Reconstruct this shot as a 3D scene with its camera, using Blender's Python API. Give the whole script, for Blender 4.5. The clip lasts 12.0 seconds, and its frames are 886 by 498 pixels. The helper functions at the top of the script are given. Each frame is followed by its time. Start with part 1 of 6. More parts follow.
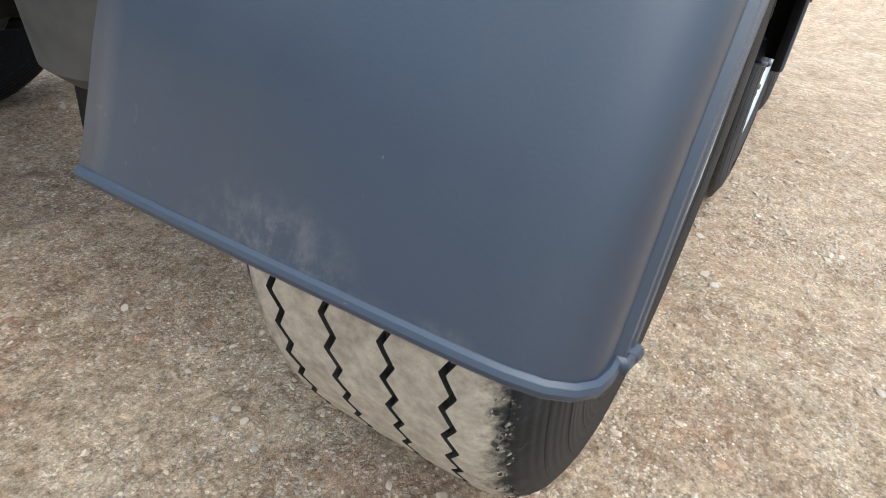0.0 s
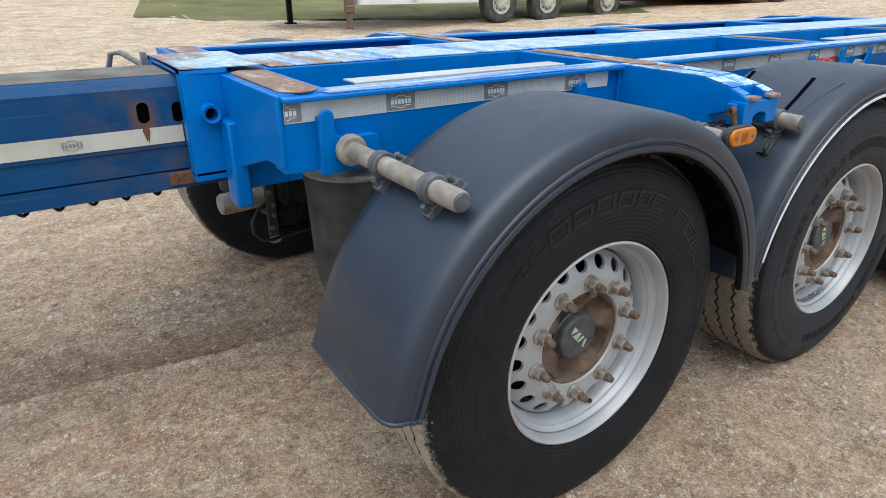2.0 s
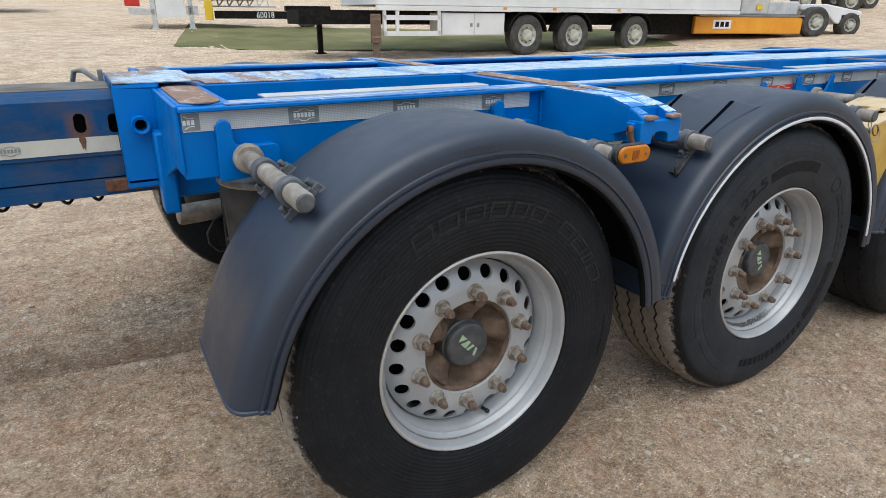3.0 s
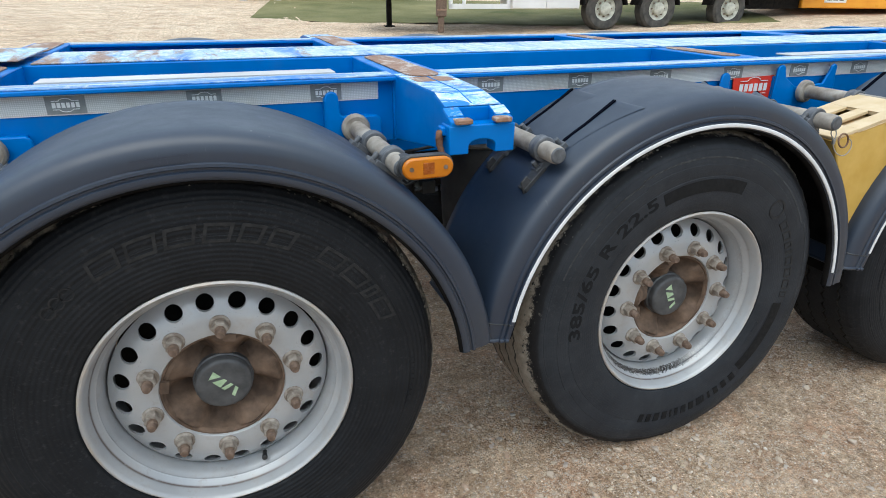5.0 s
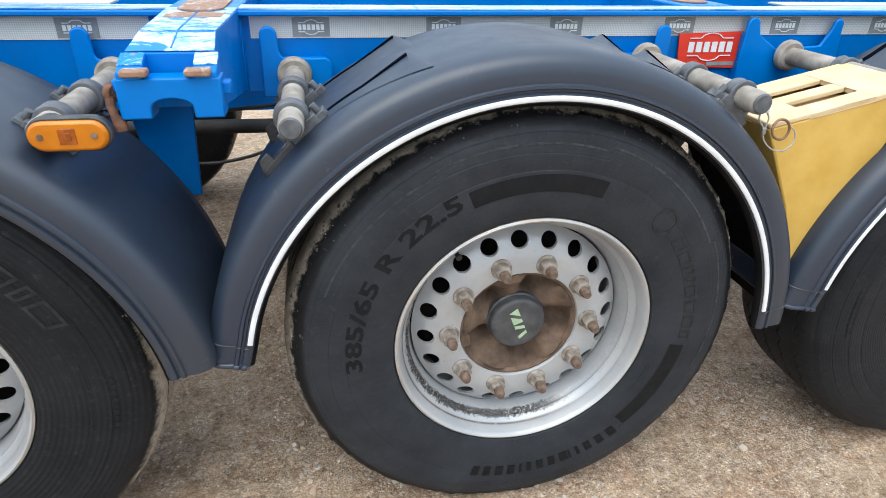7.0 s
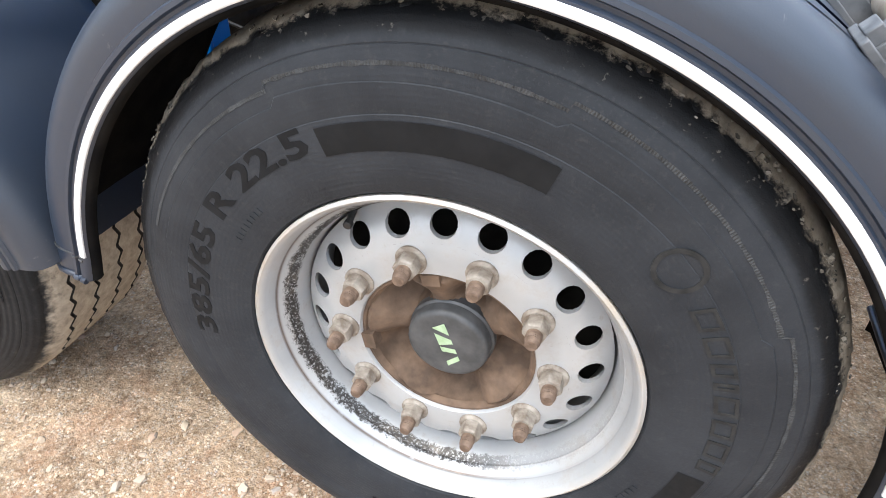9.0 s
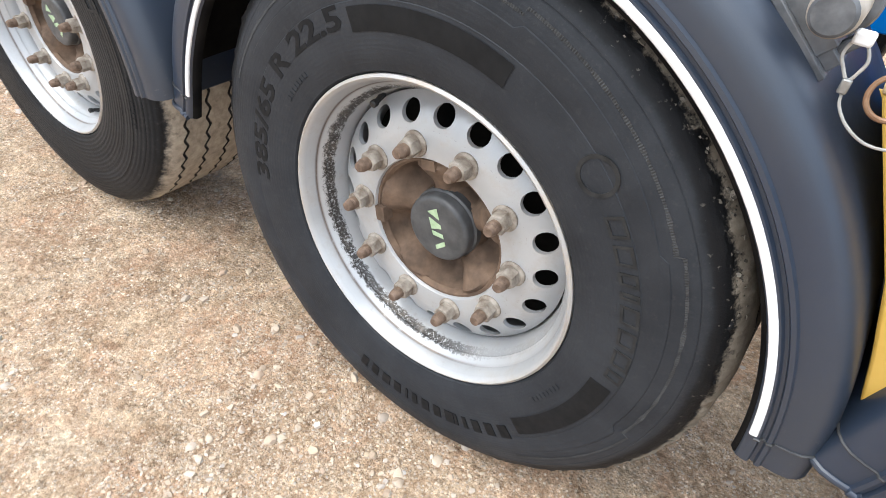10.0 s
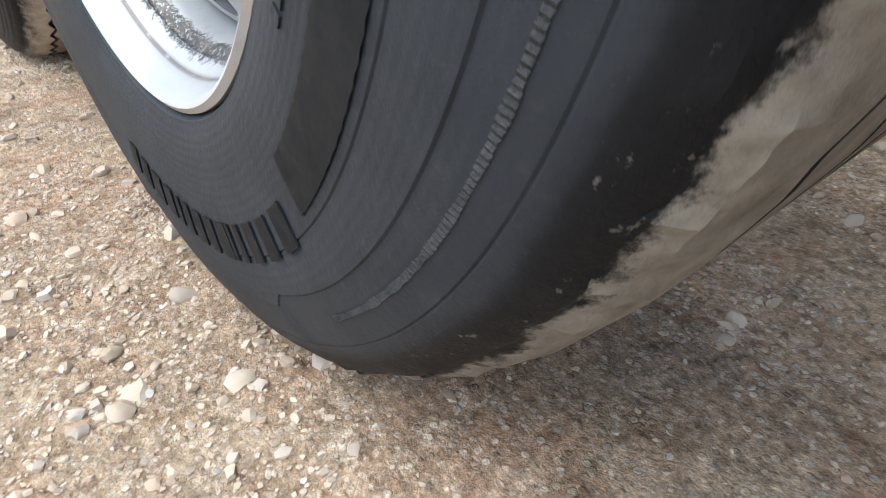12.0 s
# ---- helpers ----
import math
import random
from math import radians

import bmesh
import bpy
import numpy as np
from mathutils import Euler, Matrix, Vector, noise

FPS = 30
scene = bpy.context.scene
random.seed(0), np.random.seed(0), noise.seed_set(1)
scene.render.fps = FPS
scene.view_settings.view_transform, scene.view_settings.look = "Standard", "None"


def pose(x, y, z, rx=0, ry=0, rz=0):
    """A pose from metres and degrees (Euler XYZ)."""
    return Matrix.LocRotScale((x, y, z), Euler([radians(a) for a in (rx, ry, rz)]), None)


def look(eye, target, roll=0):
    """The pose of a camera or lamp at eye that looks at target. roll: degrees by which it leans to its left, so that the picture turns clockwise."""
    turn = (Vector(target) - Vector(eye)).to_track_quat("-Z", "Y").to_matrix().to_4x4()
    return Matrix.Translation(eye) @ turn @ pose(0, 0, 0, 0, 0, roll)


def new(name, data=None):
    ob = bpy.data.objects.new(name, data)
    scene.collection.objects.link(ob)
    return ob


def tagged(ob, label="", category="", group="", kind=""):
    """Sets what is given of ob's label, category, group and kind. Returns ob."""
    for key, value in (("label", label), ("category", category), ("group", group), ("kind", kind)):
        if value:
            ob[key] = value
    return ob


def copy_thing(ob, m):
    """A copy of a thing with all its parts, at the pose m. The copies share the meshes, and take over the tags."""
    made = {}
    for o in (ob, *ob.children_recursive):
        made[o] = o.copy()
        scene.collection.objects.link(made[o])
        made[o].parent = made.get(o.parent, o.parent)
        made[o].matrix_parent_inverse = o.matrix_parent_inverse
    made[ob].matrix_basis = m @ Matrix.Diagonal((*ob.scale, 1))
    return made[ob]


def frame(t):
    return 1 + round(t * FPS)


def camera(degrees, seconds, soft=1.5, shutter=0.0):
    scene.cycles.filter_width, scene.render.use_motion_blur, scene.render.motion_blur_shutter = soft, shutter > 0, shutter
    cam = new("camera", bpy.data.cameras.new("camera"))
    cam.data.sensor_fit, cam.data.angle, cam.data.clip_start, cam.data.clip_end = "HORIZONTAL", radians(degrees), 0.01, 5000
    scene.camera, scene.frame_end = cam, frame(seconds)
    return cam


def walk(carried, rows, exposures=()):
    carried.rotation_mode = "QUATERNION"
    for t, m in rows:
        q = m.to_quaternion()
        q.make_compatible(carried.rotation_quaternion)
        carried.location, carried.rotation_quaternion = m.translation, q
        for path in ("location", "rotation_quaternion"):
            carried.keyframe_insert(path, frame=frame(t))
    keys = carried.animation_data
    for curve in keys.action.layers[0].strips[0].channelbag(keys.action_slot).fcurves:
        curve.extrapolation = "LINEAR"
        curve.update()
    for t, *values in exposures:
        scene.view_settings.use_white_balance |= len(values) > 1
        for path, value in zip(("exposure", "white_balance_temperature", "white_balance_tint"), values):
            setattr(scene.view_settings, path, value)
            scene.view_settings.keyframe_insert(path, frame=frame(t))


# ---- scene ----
cam = camera(72.4, 12.0, soft=0.75, shutter=0.12)
PATH = [
    (0, (-0.875, -0.116, 0.784), (0.659, 0.676, -0.225), 7.4),
    (0.5, (-0.938, -0.288, 1.004), (0.437, 0.705, -0.055), 6.5),
    (1, (-1.083, -0.538, 1.192), (0.187, 0.71, 0.281), 7.2),
    (1.5, (-1.143, -0.72, 1.332), (0.089, 0.639, 0.536), 5.8),
    (2, (-1.1, -0.947, 1.399), (-0.08, 0.576, 0.598), 0.1),
    (2.5, (-1.014, -1.135, 1.401), (-0.053, 0.424, 0.596), 0.3),
    (3, (-0.809, -1.223, 1.37), (0.129, 0.394, 0.658), 0.4),
    (3.2, (-0.695, -1.245, 1.371), (0.191, 0.395, 0.645), 3.3),
    (4.8, (-0.016, -1.308, 1.4), (0.655, 0.418, 0.643), 0.6),
    (5, (0.056, -1.277, 1.385), (0.713, 0.439, 0.596), 0.5),
    (5.5, (0.272, -1.17, 1.376), (0.846, 0.532, 0.497), 3.8),
    (6, (0.452, -1.13, 1.357), (0.976, 0.558, 0.422), 1.3),
    (6.5, (0.716, -1.136, 1.349), (1.138, 0.605, 0.461), 1.4),
    (7, (0.89, -1.083, 1.324), (1.257, 0.648, 0.394), 1.5),
    (7.2, (0.957, -1.037, 1.304), (1.284, 0.686, 0.343), 1.4),
    (8.8, (1.432, -0.629, 1.198), (1.002, 0.935, 0.027), 1.0),
    (9, (1.495, -0.614, 1.192), (1.022, 0.924, 0.004), 2.2),
    (9.5, (1.637, -0.655, 1.184), (0.986, 0.788, -0.039), 3.4),
    (10, (1.789, -0.691, 1.187), (0.956, 0.604, -0.09), 6.9),
    (10.5, (1.898, -0.56, 1.117), (0.885, 0.582, -0.175), 6.9),
    (11, (1.909, -0.409, 0.944), (0.917, 0.662, -0.423), 11.2),
    (11.5, (1.849, -0.26, 0.625), (0.923, 0.744, -0.836), 8.0),
    (12, (1.858, -0.166, 0.396), (0.566, 0.879, -0.716), -1.8),
]
walk(cam, [(t, look(eye, target, roll)) for t, eye, target, roll in PATH],
     exposures=[(0, 1.08, 6110, 2.5), (0.6, 1.07, 6130, 2.0), (1.0, 1.1, 6150, 2.0), (1.5, 0.69, 6180, 2.0), (2.0, 0.27, 6230, 5.0), (2.5, 0.16, 6290, 6.5), (3.2, 0.09, 6200, 5.5), (4.8, 0.3, 6150, 3.5), (6.0, 0.83, 6130, 3.0), (7.2, 0.93, 6350, 6.0), (8.8, 1.59, 6500, 8.5), (9.5, 1.48, 6500, 7.7), (10.0, 1.31, 6500, 7.7), (10.5, 1.17, 6500, 7.7), (11.0, 0.95, 6460, 7.7), (11.5, 1.01, 6420, 6.2), (12.0, 1.32, 6140, 5.7)])

# ---- light ----
SUN_EL, SUN_ROT = 64.6, 207.6
world = bpy.data.worlds.new("overcast_sky")
scene.world = world
world.use_nodes = True
wn = world.node_tree.nodes
sky = wn.new("ShaderNodeTexSky")
sky.sky_type = "NISHITA"
sky.sun_disc = False
sky.sun_elevation, sky.sun_rotation = radians(SUN_EL), radians(SUN_ROT)
sky.air_density, sky.dust_density, sky.ozone_density = 1.0, 2.2, 1.0
sky_mix = wn.new("ShaderNodeMix")
sky_mix.data_type = "RGBA"
sky_mix.inputs[0].default_value = 0.55
# cloud: three times as bright overhead as at the horizon
up = wn.new("ShaderNodeSeparateXYZ")
world.node_tree.links.new(wn.new("ShaderNodeTexCoord").outputs["Generated"], up.inputs[0])
cloud = wn.new("ShaderNodeMix")
cloud.data_type = "RGBA"
cloud.inputs[6].default_value = (3.5, 3.7, 3.95, 1)
cloud.inputs[7].default_value = (10.3, 11.2, 12.6, 1)
world.node_tree.links.new(up.outputs[2], cloud.inputs[0])
world.node_tree.links.new(cloud.outputs[2], sky_mix.inputs[7])
world.node_tree.links.new(sky.outputs[0], sky_mix.inputs[6])
world.node_tree.links.new(sky_mix.outputs[2], wn["Background"].inputs[0])
wn["Background"].inputs[1].default_value = 0.15
sun = new("sun", bpy.data.lights.new("sun", "SUN"))
sun.data.energy, sun.data.angle, sun.data.color = 1.2, radians(60), (1.0, 0.95, 0.86)
sun.matrix_world = look((0, 0, 10), (0.22, 0.42, 9.0))

# ---- materials ----


class Nodes:
    """A node material under construction: short ways to add and link nodes."""

    def __init__(self, name, rough=0.5, metal=0.0, spec=0.5):
        self.mat = bpy.data.materials.new(name)
        self.mat.use_nodes = True
        self.tree = self.mat.node_tree
        self.bsdf = self.tree.nodes["Principled BSDF"]
        self.bsdf.inputs["Roughness"].default_value = rough
        self.bsdf.inputs["Metallic"].default_value = metal
        self.bsdf.inputs["Specular IOR Level"].default_value = spec
        self.coord = self.add("ShaderNodeTexCoord").outputs["Object"]

    def add(self, kind):
        return self.tree.nodes.new(kind)

    def link(self, a, b):
        self.tree.links.new(a, b)

    def put(self, value, socket):
        if isinstance(value, bpy.types.NodeSocket):
            self.link(value, socket)
        elif isinstance(value, (tuple, list)):
            socket.default_value = (*value, 1)[:4] if socket.type == "RGBA" else value
        else:
            socket.default_value = value

    def noise(self, scale, detail=4.0, rough=0.55, stretch=None, dist=0.0):
        n = self.add("ShaderNodeTexNoise")
        n.inputs["Scale"].default_value = scale
        n.inputs["Detail"].default_value = detail
        n.inputs["Roughness"].default_value = rough
        n.inputs["Distortion"].default_value = dist
        self.link(self.stretch(stretch) if stretch else self.coord, n.inputs["Vector"])
        return n.outputs[0]

    def stretch(self, s):
        m = self.add("ShaderNodeMapping")
        m.inputs["Scale"].default_value = s
        self.link(self.coord, m.inputs["Vector"])
        return m.outputs[0]

    def voronoi(self, scale, feature="F1", out=0, rnd=1.0):
        n = self.add("ShaderNodeTexVoronoi")
        n.feature = feature
        n.inputs["Scale"].default_value = scale
        n.inputs["Randomness"].default_value = rnd
        self.link(self.coord, n.inputs["Vector"])
        return n.outputs[out]

    def ramp(self, value, stops):
        r = self.add("ShaderNodeValToRGB")
        while len(r.color_ramp.elements) < len(stops):
            r.color_ramp.elements.new(0.5)
        for e, (p, c) in zip(r.color_ramp.elements, stops):
            e.position = p
            e.color = (c, c, c, 1) if isinstance(c, (int, float)) else (*c, 1)
        self.link(value, r.inputs[0])
        return r.outputs[0]

    def mix(self, f, a, b, mode="MIX"):
        m = self.add("ShaderNodeMix")
        m.data_type = "RGBA"
        m.blend_type = mode
        self.put(f, m.inputs[0])
        self.put(a, m.inputs[6])
        self.put(b, m.inputs[7])
        return m.outputs[2]

    def math(self, op, a, b=0.0):
        m = self.add("ShaderNodeMath")
        m.operation = op
        self.put(a, m.inputs[0])
        self.put(b, m.inputs[1])
        return m.outputs[0]

    def xyz(self):
        s = self.add("ShaderNodeSeparateXYZ")
        self.link(self.coord, s.inputs[0])
        return s.outputs

    def radius(self):
        """Distance from the local y axis."""
        x, _, z = self.xyz()
        return self.math("SQRT", self.math("ADD", self.math("MULTIPLY", x, x), self.math("MULTIPLY", z, z)))

    def bump(self, value, strength=0.3, distance=0.002):
        b = self.add("ShaderNodeBump")
        b.inputs["Strength"].default_value = strength
        b.inputs["Distance"].default_value = distance
        self.link(value, b.inputs["Height"])
        self.link(b.outputs[0], self.bsdf.inputs["Normal"])

    def colour(self, value):
        self.put(value, self.bsdf.inputs["Base Color"])
        return self

    def rough(self, value):
        self.put(value, self.bsdf.inputs["Roughness"])
        return self


def simple(name, a, b, rough=0.5, metal=0.0, scale=12.0, grain=0.15, fine=220.0, distance=0.001, spec=0.5):
    """Two tones in cloudy patches, a fine grain in relief and in gloss."""
    n = Nodes(name, rough, metal, spec)
    n.colour(n.mix(n.ramp(n.noise(scale, 5), [(0.35, 0), (0.68, 1)]), a, b))
    n.rough(n.ramp(n.noise(scale * 2.3, 4), [(0.3, max(rough - 0.1, 0.05)), (0.7, min(rough + 0.1, 1))]))
    n.bump(n.noise(fine, 3), grain, distance)
    return n.mat


def blue_paint(name, worn, grain=(3.4, 0.7, 1.0)):
    """Blue gloss paint; worn: how much is scuffed down to pale primer and rust, in streaks along or across."""
    n = Nodes(name, 0.38, 0, 0.22)
    base = n.mix(n.ramp(n.noise(5, 5), [(0.3, 0), (0.7, 1)]), (0.0002, 0.132, 0.46), (0.0004, 0.168, 0.55))
    base = n.mix(n.ramp(n.noise(38, 6, 0.7), [(0.62, 0), (0.76, 0.2)]), base, (0.02, 0.19, 0.48))
    if worn > 0:
        gx, gy, gz = grain
        streak = n.noise(3.2, 8, 0.72, grain, 0.8)
        pale = n.ramp(streak, [(0.60 - 0.24 * worn, 0), (0.70 - 0.22 * worn, 1)])
        tone = n.mix(n.ramp(n.noise(22, 7, 0.78, (gx * 0.4, gy, 1)), [(0.34, 0), (0.64, 1)]), (0.20, 0.40, 0.56), (0.66, 0.69, 0.69))
        base = n.mix(pale, base, tone)
        scar = n.ramp(n.noise(24, 7, 0.78, (gy * 0.5, gx * 0.7, 1.0), 0.3), [(0.52, 0), (0.66, 0.75)])
        base = n.mix(scar, base, n.mix(n.ramp(n.noise(9, 4), [(0.4, 0), (0.6, 1)]), (0.03, 0.20, 0.50), (0.66, 0.68, 0.67)))
        x = n.math("MULTIPLY", n.xyz()[0], -0.10)
        rust = n.ramp(n.math("ADD", n.noise(2.3, 8, 0.72, grain, 0.5), n.math("MINIMUM", x, 0.05)), [(0.70 - 0.17 * worn, 0), (0.78 - 0.17 * worn, 0.92)])
        base = n.mix(rust, base, n.mix(n.ramp(n.noise(60, 5, 0.7), [(0.3, 0), (0.7, 1)]), (0.16, 0.075, 0.04), (0.42, 0.28, 0.19)))
        n.rough(n.ramp(pale, [(0, 0.36), (1, 0.62)]))
    else:
        chips = n.ramp(n.noise(26, 8, 0.72), [(0.715, 0), (0.74, 1)])
        base = n.mix(chips, base, (0.14, 0.10, 0.08))
        grime = n.ramp(n.noise(4.5, 7, 0.7, (1, 1, 0.5)), [(0.60, 0), (0.80, 0.14)])
        base = n.mix(grime, base, (0.12, 0.13, 0.14))
        n.rough(n.ramp(n.noise(14, 4), [(0.3, 0.28), (0.7, 0.48)]))
    n.colour(base)
    n.bump(n.noise(150, 3), 0.10, 0.001)
    return n.mat


def scraped_paint():
    """Blue paint scraped in patches to a pale bluish primer, with specks of rust."""
    n = Nodes("blue_paint_scraped", 0.4, 0, 0.25)
    base = n.mix(n.ramp(n.noise(6, 5), [(0.3, 0), (0.7, 1)]), (0.0004, 0.150, 0.50), (0.002, 0.21, 0.62))
    wide = n.ramp(n.noise(11, 8, 0.72, (0.8, 1.7, 1.0), 1.2), [(0.44, 0), (0.52, 0.9)])
    base = n.mix(wide, base, n.mix(n.ramp(n.noise(30, 6, 0.7), [(0.35, 0), (0.6, 1)]), (0.22, 0.52, 0.70), (0.74, 0.80, 0.82)))
    rust = n.ramp(n.noise(17, 8, 0.75, (1.6, 0.8, 1.0), 0.8), [(0.60, 0), (0.66, 0.85)])
    base = n.mix(rust, base, n.mix(n.ramp(n.noise(90, 5, 0.7), [(0.3, 0), (0.7, 1)]), (0.15, 0.08, 0.05), (0.38, 0.27, 0.20)))
    n.colour(base)
    n.rough(n.ramp(wide, [(0, 0.34), (1, 0.55)]))
    n.bump(n.noise(60, 6, 0.75), 0.2, 0.002)
    return n.mat


def wear_plate_material():
    """Rust, scuffed to pale metal with rests of paint."""
    n = Nodes("wear_plate", 0.65)
    base = n.mix(n.ramp(n.noise(60, 6, 0.7), [(0.3, 0), (0.7, 1)]), (0.17, 0.085, 0.048), (0.34, 0.20, 0.13))
    base = n.mix(n.ramp(n.noise(9, 8, 0.75, (1.4, 0.7, 1), 0.6), [(0.50, 0), (0.60, 0.9)]), base, (0.50, 0.45, 0.40))
    base = n.mix(n.ramp(n.noise(13, 8, 0.75), [(0.60, 0), (0.68, 0.8)]), base, (0.22, 0.30, 0.38))
    n.colour(base)
    n.bump(n.noise(150, 4), 0.2, 0.001)
    return n.mat


def gravel_material():
    n = Nodes("gravel", 0.95, 0, 0.2)
    sand = n.mix(n.ramp(n.noise(0.8, 6, 0.6), [(0.34, 0), (0.66, 1)]), (0.46, 0.338, 0.233), (0.67, 0.545, 0.412))
    sand = n.mix(n.ramp(n.noise(2.6, 8, 0.68), [(0.40, 0), (0.60, 0.95)]), sand, (0.37, 0.265, 0.185))
    sand = n.mix(n.ramp(n.noise(7, 7, 0.72), [(0.50, 0), (0.72, 0.75)]), sand, (0.70, 0.62, 0.51))
    x, y, z = n.xyz()
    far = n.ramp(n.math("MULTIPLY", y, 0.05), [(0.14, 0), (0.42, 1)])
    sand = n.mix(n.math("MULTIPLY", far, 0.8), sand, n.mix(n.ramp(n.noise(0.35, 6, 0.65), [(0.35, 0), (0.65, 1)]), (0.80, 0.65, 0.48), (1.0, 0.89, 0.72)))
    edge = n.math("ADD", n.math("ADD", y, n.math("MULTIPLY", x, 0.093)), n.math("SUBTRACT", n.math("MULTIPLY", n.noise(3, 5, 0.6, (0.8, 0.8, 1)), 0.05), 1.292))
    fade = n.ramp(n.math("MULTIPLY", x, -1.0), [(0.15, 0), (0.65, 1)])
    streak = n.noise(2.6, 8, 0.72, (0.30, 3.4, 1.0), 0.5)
    # lane: brown track soil, with the beam's soft shadow painted into it
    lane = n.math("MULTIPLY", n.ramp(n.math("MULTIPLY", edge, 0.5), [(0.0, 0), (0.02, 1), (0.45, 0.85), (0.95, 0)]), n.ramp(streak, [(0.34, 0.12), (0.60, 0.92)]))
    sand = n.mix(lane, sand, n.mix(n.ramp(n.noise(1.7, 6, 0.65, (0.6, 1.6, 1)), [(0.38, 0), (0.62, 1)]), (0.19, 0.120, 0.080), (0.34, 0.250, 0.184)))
    # strip behind the rut's edge: dirt and the drop's shade in one dark colour
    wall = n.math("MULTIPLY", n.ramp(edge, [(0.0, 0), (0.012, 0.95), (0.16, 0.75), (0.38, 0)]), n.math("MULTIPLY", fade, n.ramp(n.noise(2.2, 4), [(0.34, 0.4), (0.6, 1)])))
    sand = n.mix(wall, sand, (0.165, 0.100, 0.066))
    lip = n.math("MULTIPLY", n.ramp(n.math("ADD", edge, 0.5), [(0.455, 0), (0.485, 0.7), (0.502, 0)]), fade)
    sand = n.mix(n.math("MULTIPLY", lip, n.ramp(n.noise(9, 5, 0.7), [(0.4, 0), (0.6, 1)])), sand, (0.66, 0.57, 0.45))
    band = n.ramp(n.math("ABSOLUTE", n.math("SUBTRACT", y, 1.02)), [(0.10, 0.85), (0.34, 0)])
    clay = n.math("MULTIPLY", n.math("MULTIPLY", band, n.ramp(n.math("MULTIPLY", x, -1.0), [(0.2, 0.2), (0.6, 1)])), n.ramp(n.noise(4.2, 7, 0.7, (0.7, 1.2, 1), 0.5), [(0.44, 0), (0.58, 1)]))
    sand = n.mix(clay, sand, (0.34, 0.170, 0.100))
    dirt = n.ramp(n.noise(1.9, 7, 0.68, (0.8, 1.3, 1), 0.7), [(0.47, 0), (0.62, 0.62)])
    sand = n.mix(dirt, sand, (0.285, 0.192, 0.134))
    clay = n.ramp(n.noise(3.4, 6, 0.7, (1, 1, 1), 0.5), [(0.48, 0), (0.62, 0.6)])
    sand = n.mix(clay, sand, (0.43, 0.255, 0.170))
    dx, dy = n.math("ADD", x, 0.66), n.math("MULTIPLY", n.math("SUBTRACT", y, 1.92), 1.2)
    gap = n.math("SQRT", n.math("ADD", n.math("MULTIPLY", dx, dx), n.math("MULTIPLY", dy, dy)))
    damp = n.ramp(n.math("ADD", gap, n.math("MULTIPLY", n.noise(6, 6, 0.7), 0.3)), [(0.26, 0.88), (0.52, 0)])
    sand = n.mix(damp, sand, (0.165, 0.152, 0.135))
    cell = n.add("ShaderNodeSeparateColor")
    n.link(n.voronoi(240, out=1), cell.inputs[0])
    stone = n.ramp(cell.outputs[0], [(0.0, (0.27, 0.20, 0.145)), (0.25, (0.42, 0.32, 0.235)), (0.6, (0.60, 0.50, 0.39)), (0.82, (0.44, 0.41, 0.38)), (1.0, (0.86, 0.80, 0.71))])
    sand = n.mix(n.ramp(n.noise(20, 7, 0.72), [(0.38, 0.05), (0.64, 0.75)]), sand, stone)
    # the same shaded, dirty strip once more, over the stones
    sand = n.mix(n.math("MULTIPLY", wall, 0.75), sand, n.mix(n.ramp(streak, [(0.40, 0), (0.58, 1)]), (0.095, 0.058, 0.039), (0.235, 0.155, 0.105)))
    small = n.voronoi(110)
    bits = n.add("ShaderNodeSeparateColor")
    n.link(n.voronoi(110, out=1), bits.inputs[0])
    many = n.ramp(n.noise(5, 5, 0.6), [(0.34, 0), (0.54, 1)])
    many = n.math("MULTIPLY", many, n.math("SUBTRACT", 1.0, n.math("MULTIPLY", wall, 0.8)))
    pick = n.math("MULTIPLY", n.ramp(small, [(0.30, 1), (0.44, 0)]), n.math("MULTIPLY", many, n.ramp(bits.outputs[1], [(0.38, 0), (0.42, 1)])))
    tone = n.ramp(bits.outputs[0], [(0.0, (0.28, 0.21, 0.15)), (0.35, (0.52, 0.43, 0.33)), (0.6, (0.76, 0.68, 0.57)), (0.8, (0.46, 0.44, 0.42)), (1.0, (0.84, 0.78, 0.69))])
    sand = n.mix(n.math("MULTIPLY", pick, 0.95), sand, tone)
    fine = n.mix(n.ramp(n.noise(480, 4, 0.7), [(0.32, 0), (0.68, 1)]), (0.74, 0.73, 0.69), (1.17, 1.16, 1.10))
    clod = n.mix(n.ramp(n.noise(16, 9, 0.78), [(0.34, 0), (0.50, 0.6), (0.68, 1)]), (0.58, 0.54, 0.50), (1.26, 1.26, 1.26))
    speck = n.mix(n.ramp(n.noise(75, 7, 0.78), [(0.34, 0), (0.66, 1)]), (0.50, 0.48, 0.46), (1.46, 1.46, 1.44))
    clod = n.mix(1.0, clod, speck, "MULTIPLY")
    n.colour(n.mix(1.0, n.mix(1.0, n.mix(1.0, sand, fine, "MULTIPLY"), clod, "MULTIPLY"), (1.06, 1.025, 1.015), "MULTIPLY"))
    n.bump(n.math("ADD", n.math("MULTIPLY", pick, 0.28), n.math("ADD", n.math("MULTIPLY", n.noise(45, 7, 0.75), 1.6), n.math("MULTIPLY", n.noise(420, 3), 0.15))), 0.9, 0.012)
    return n.mat


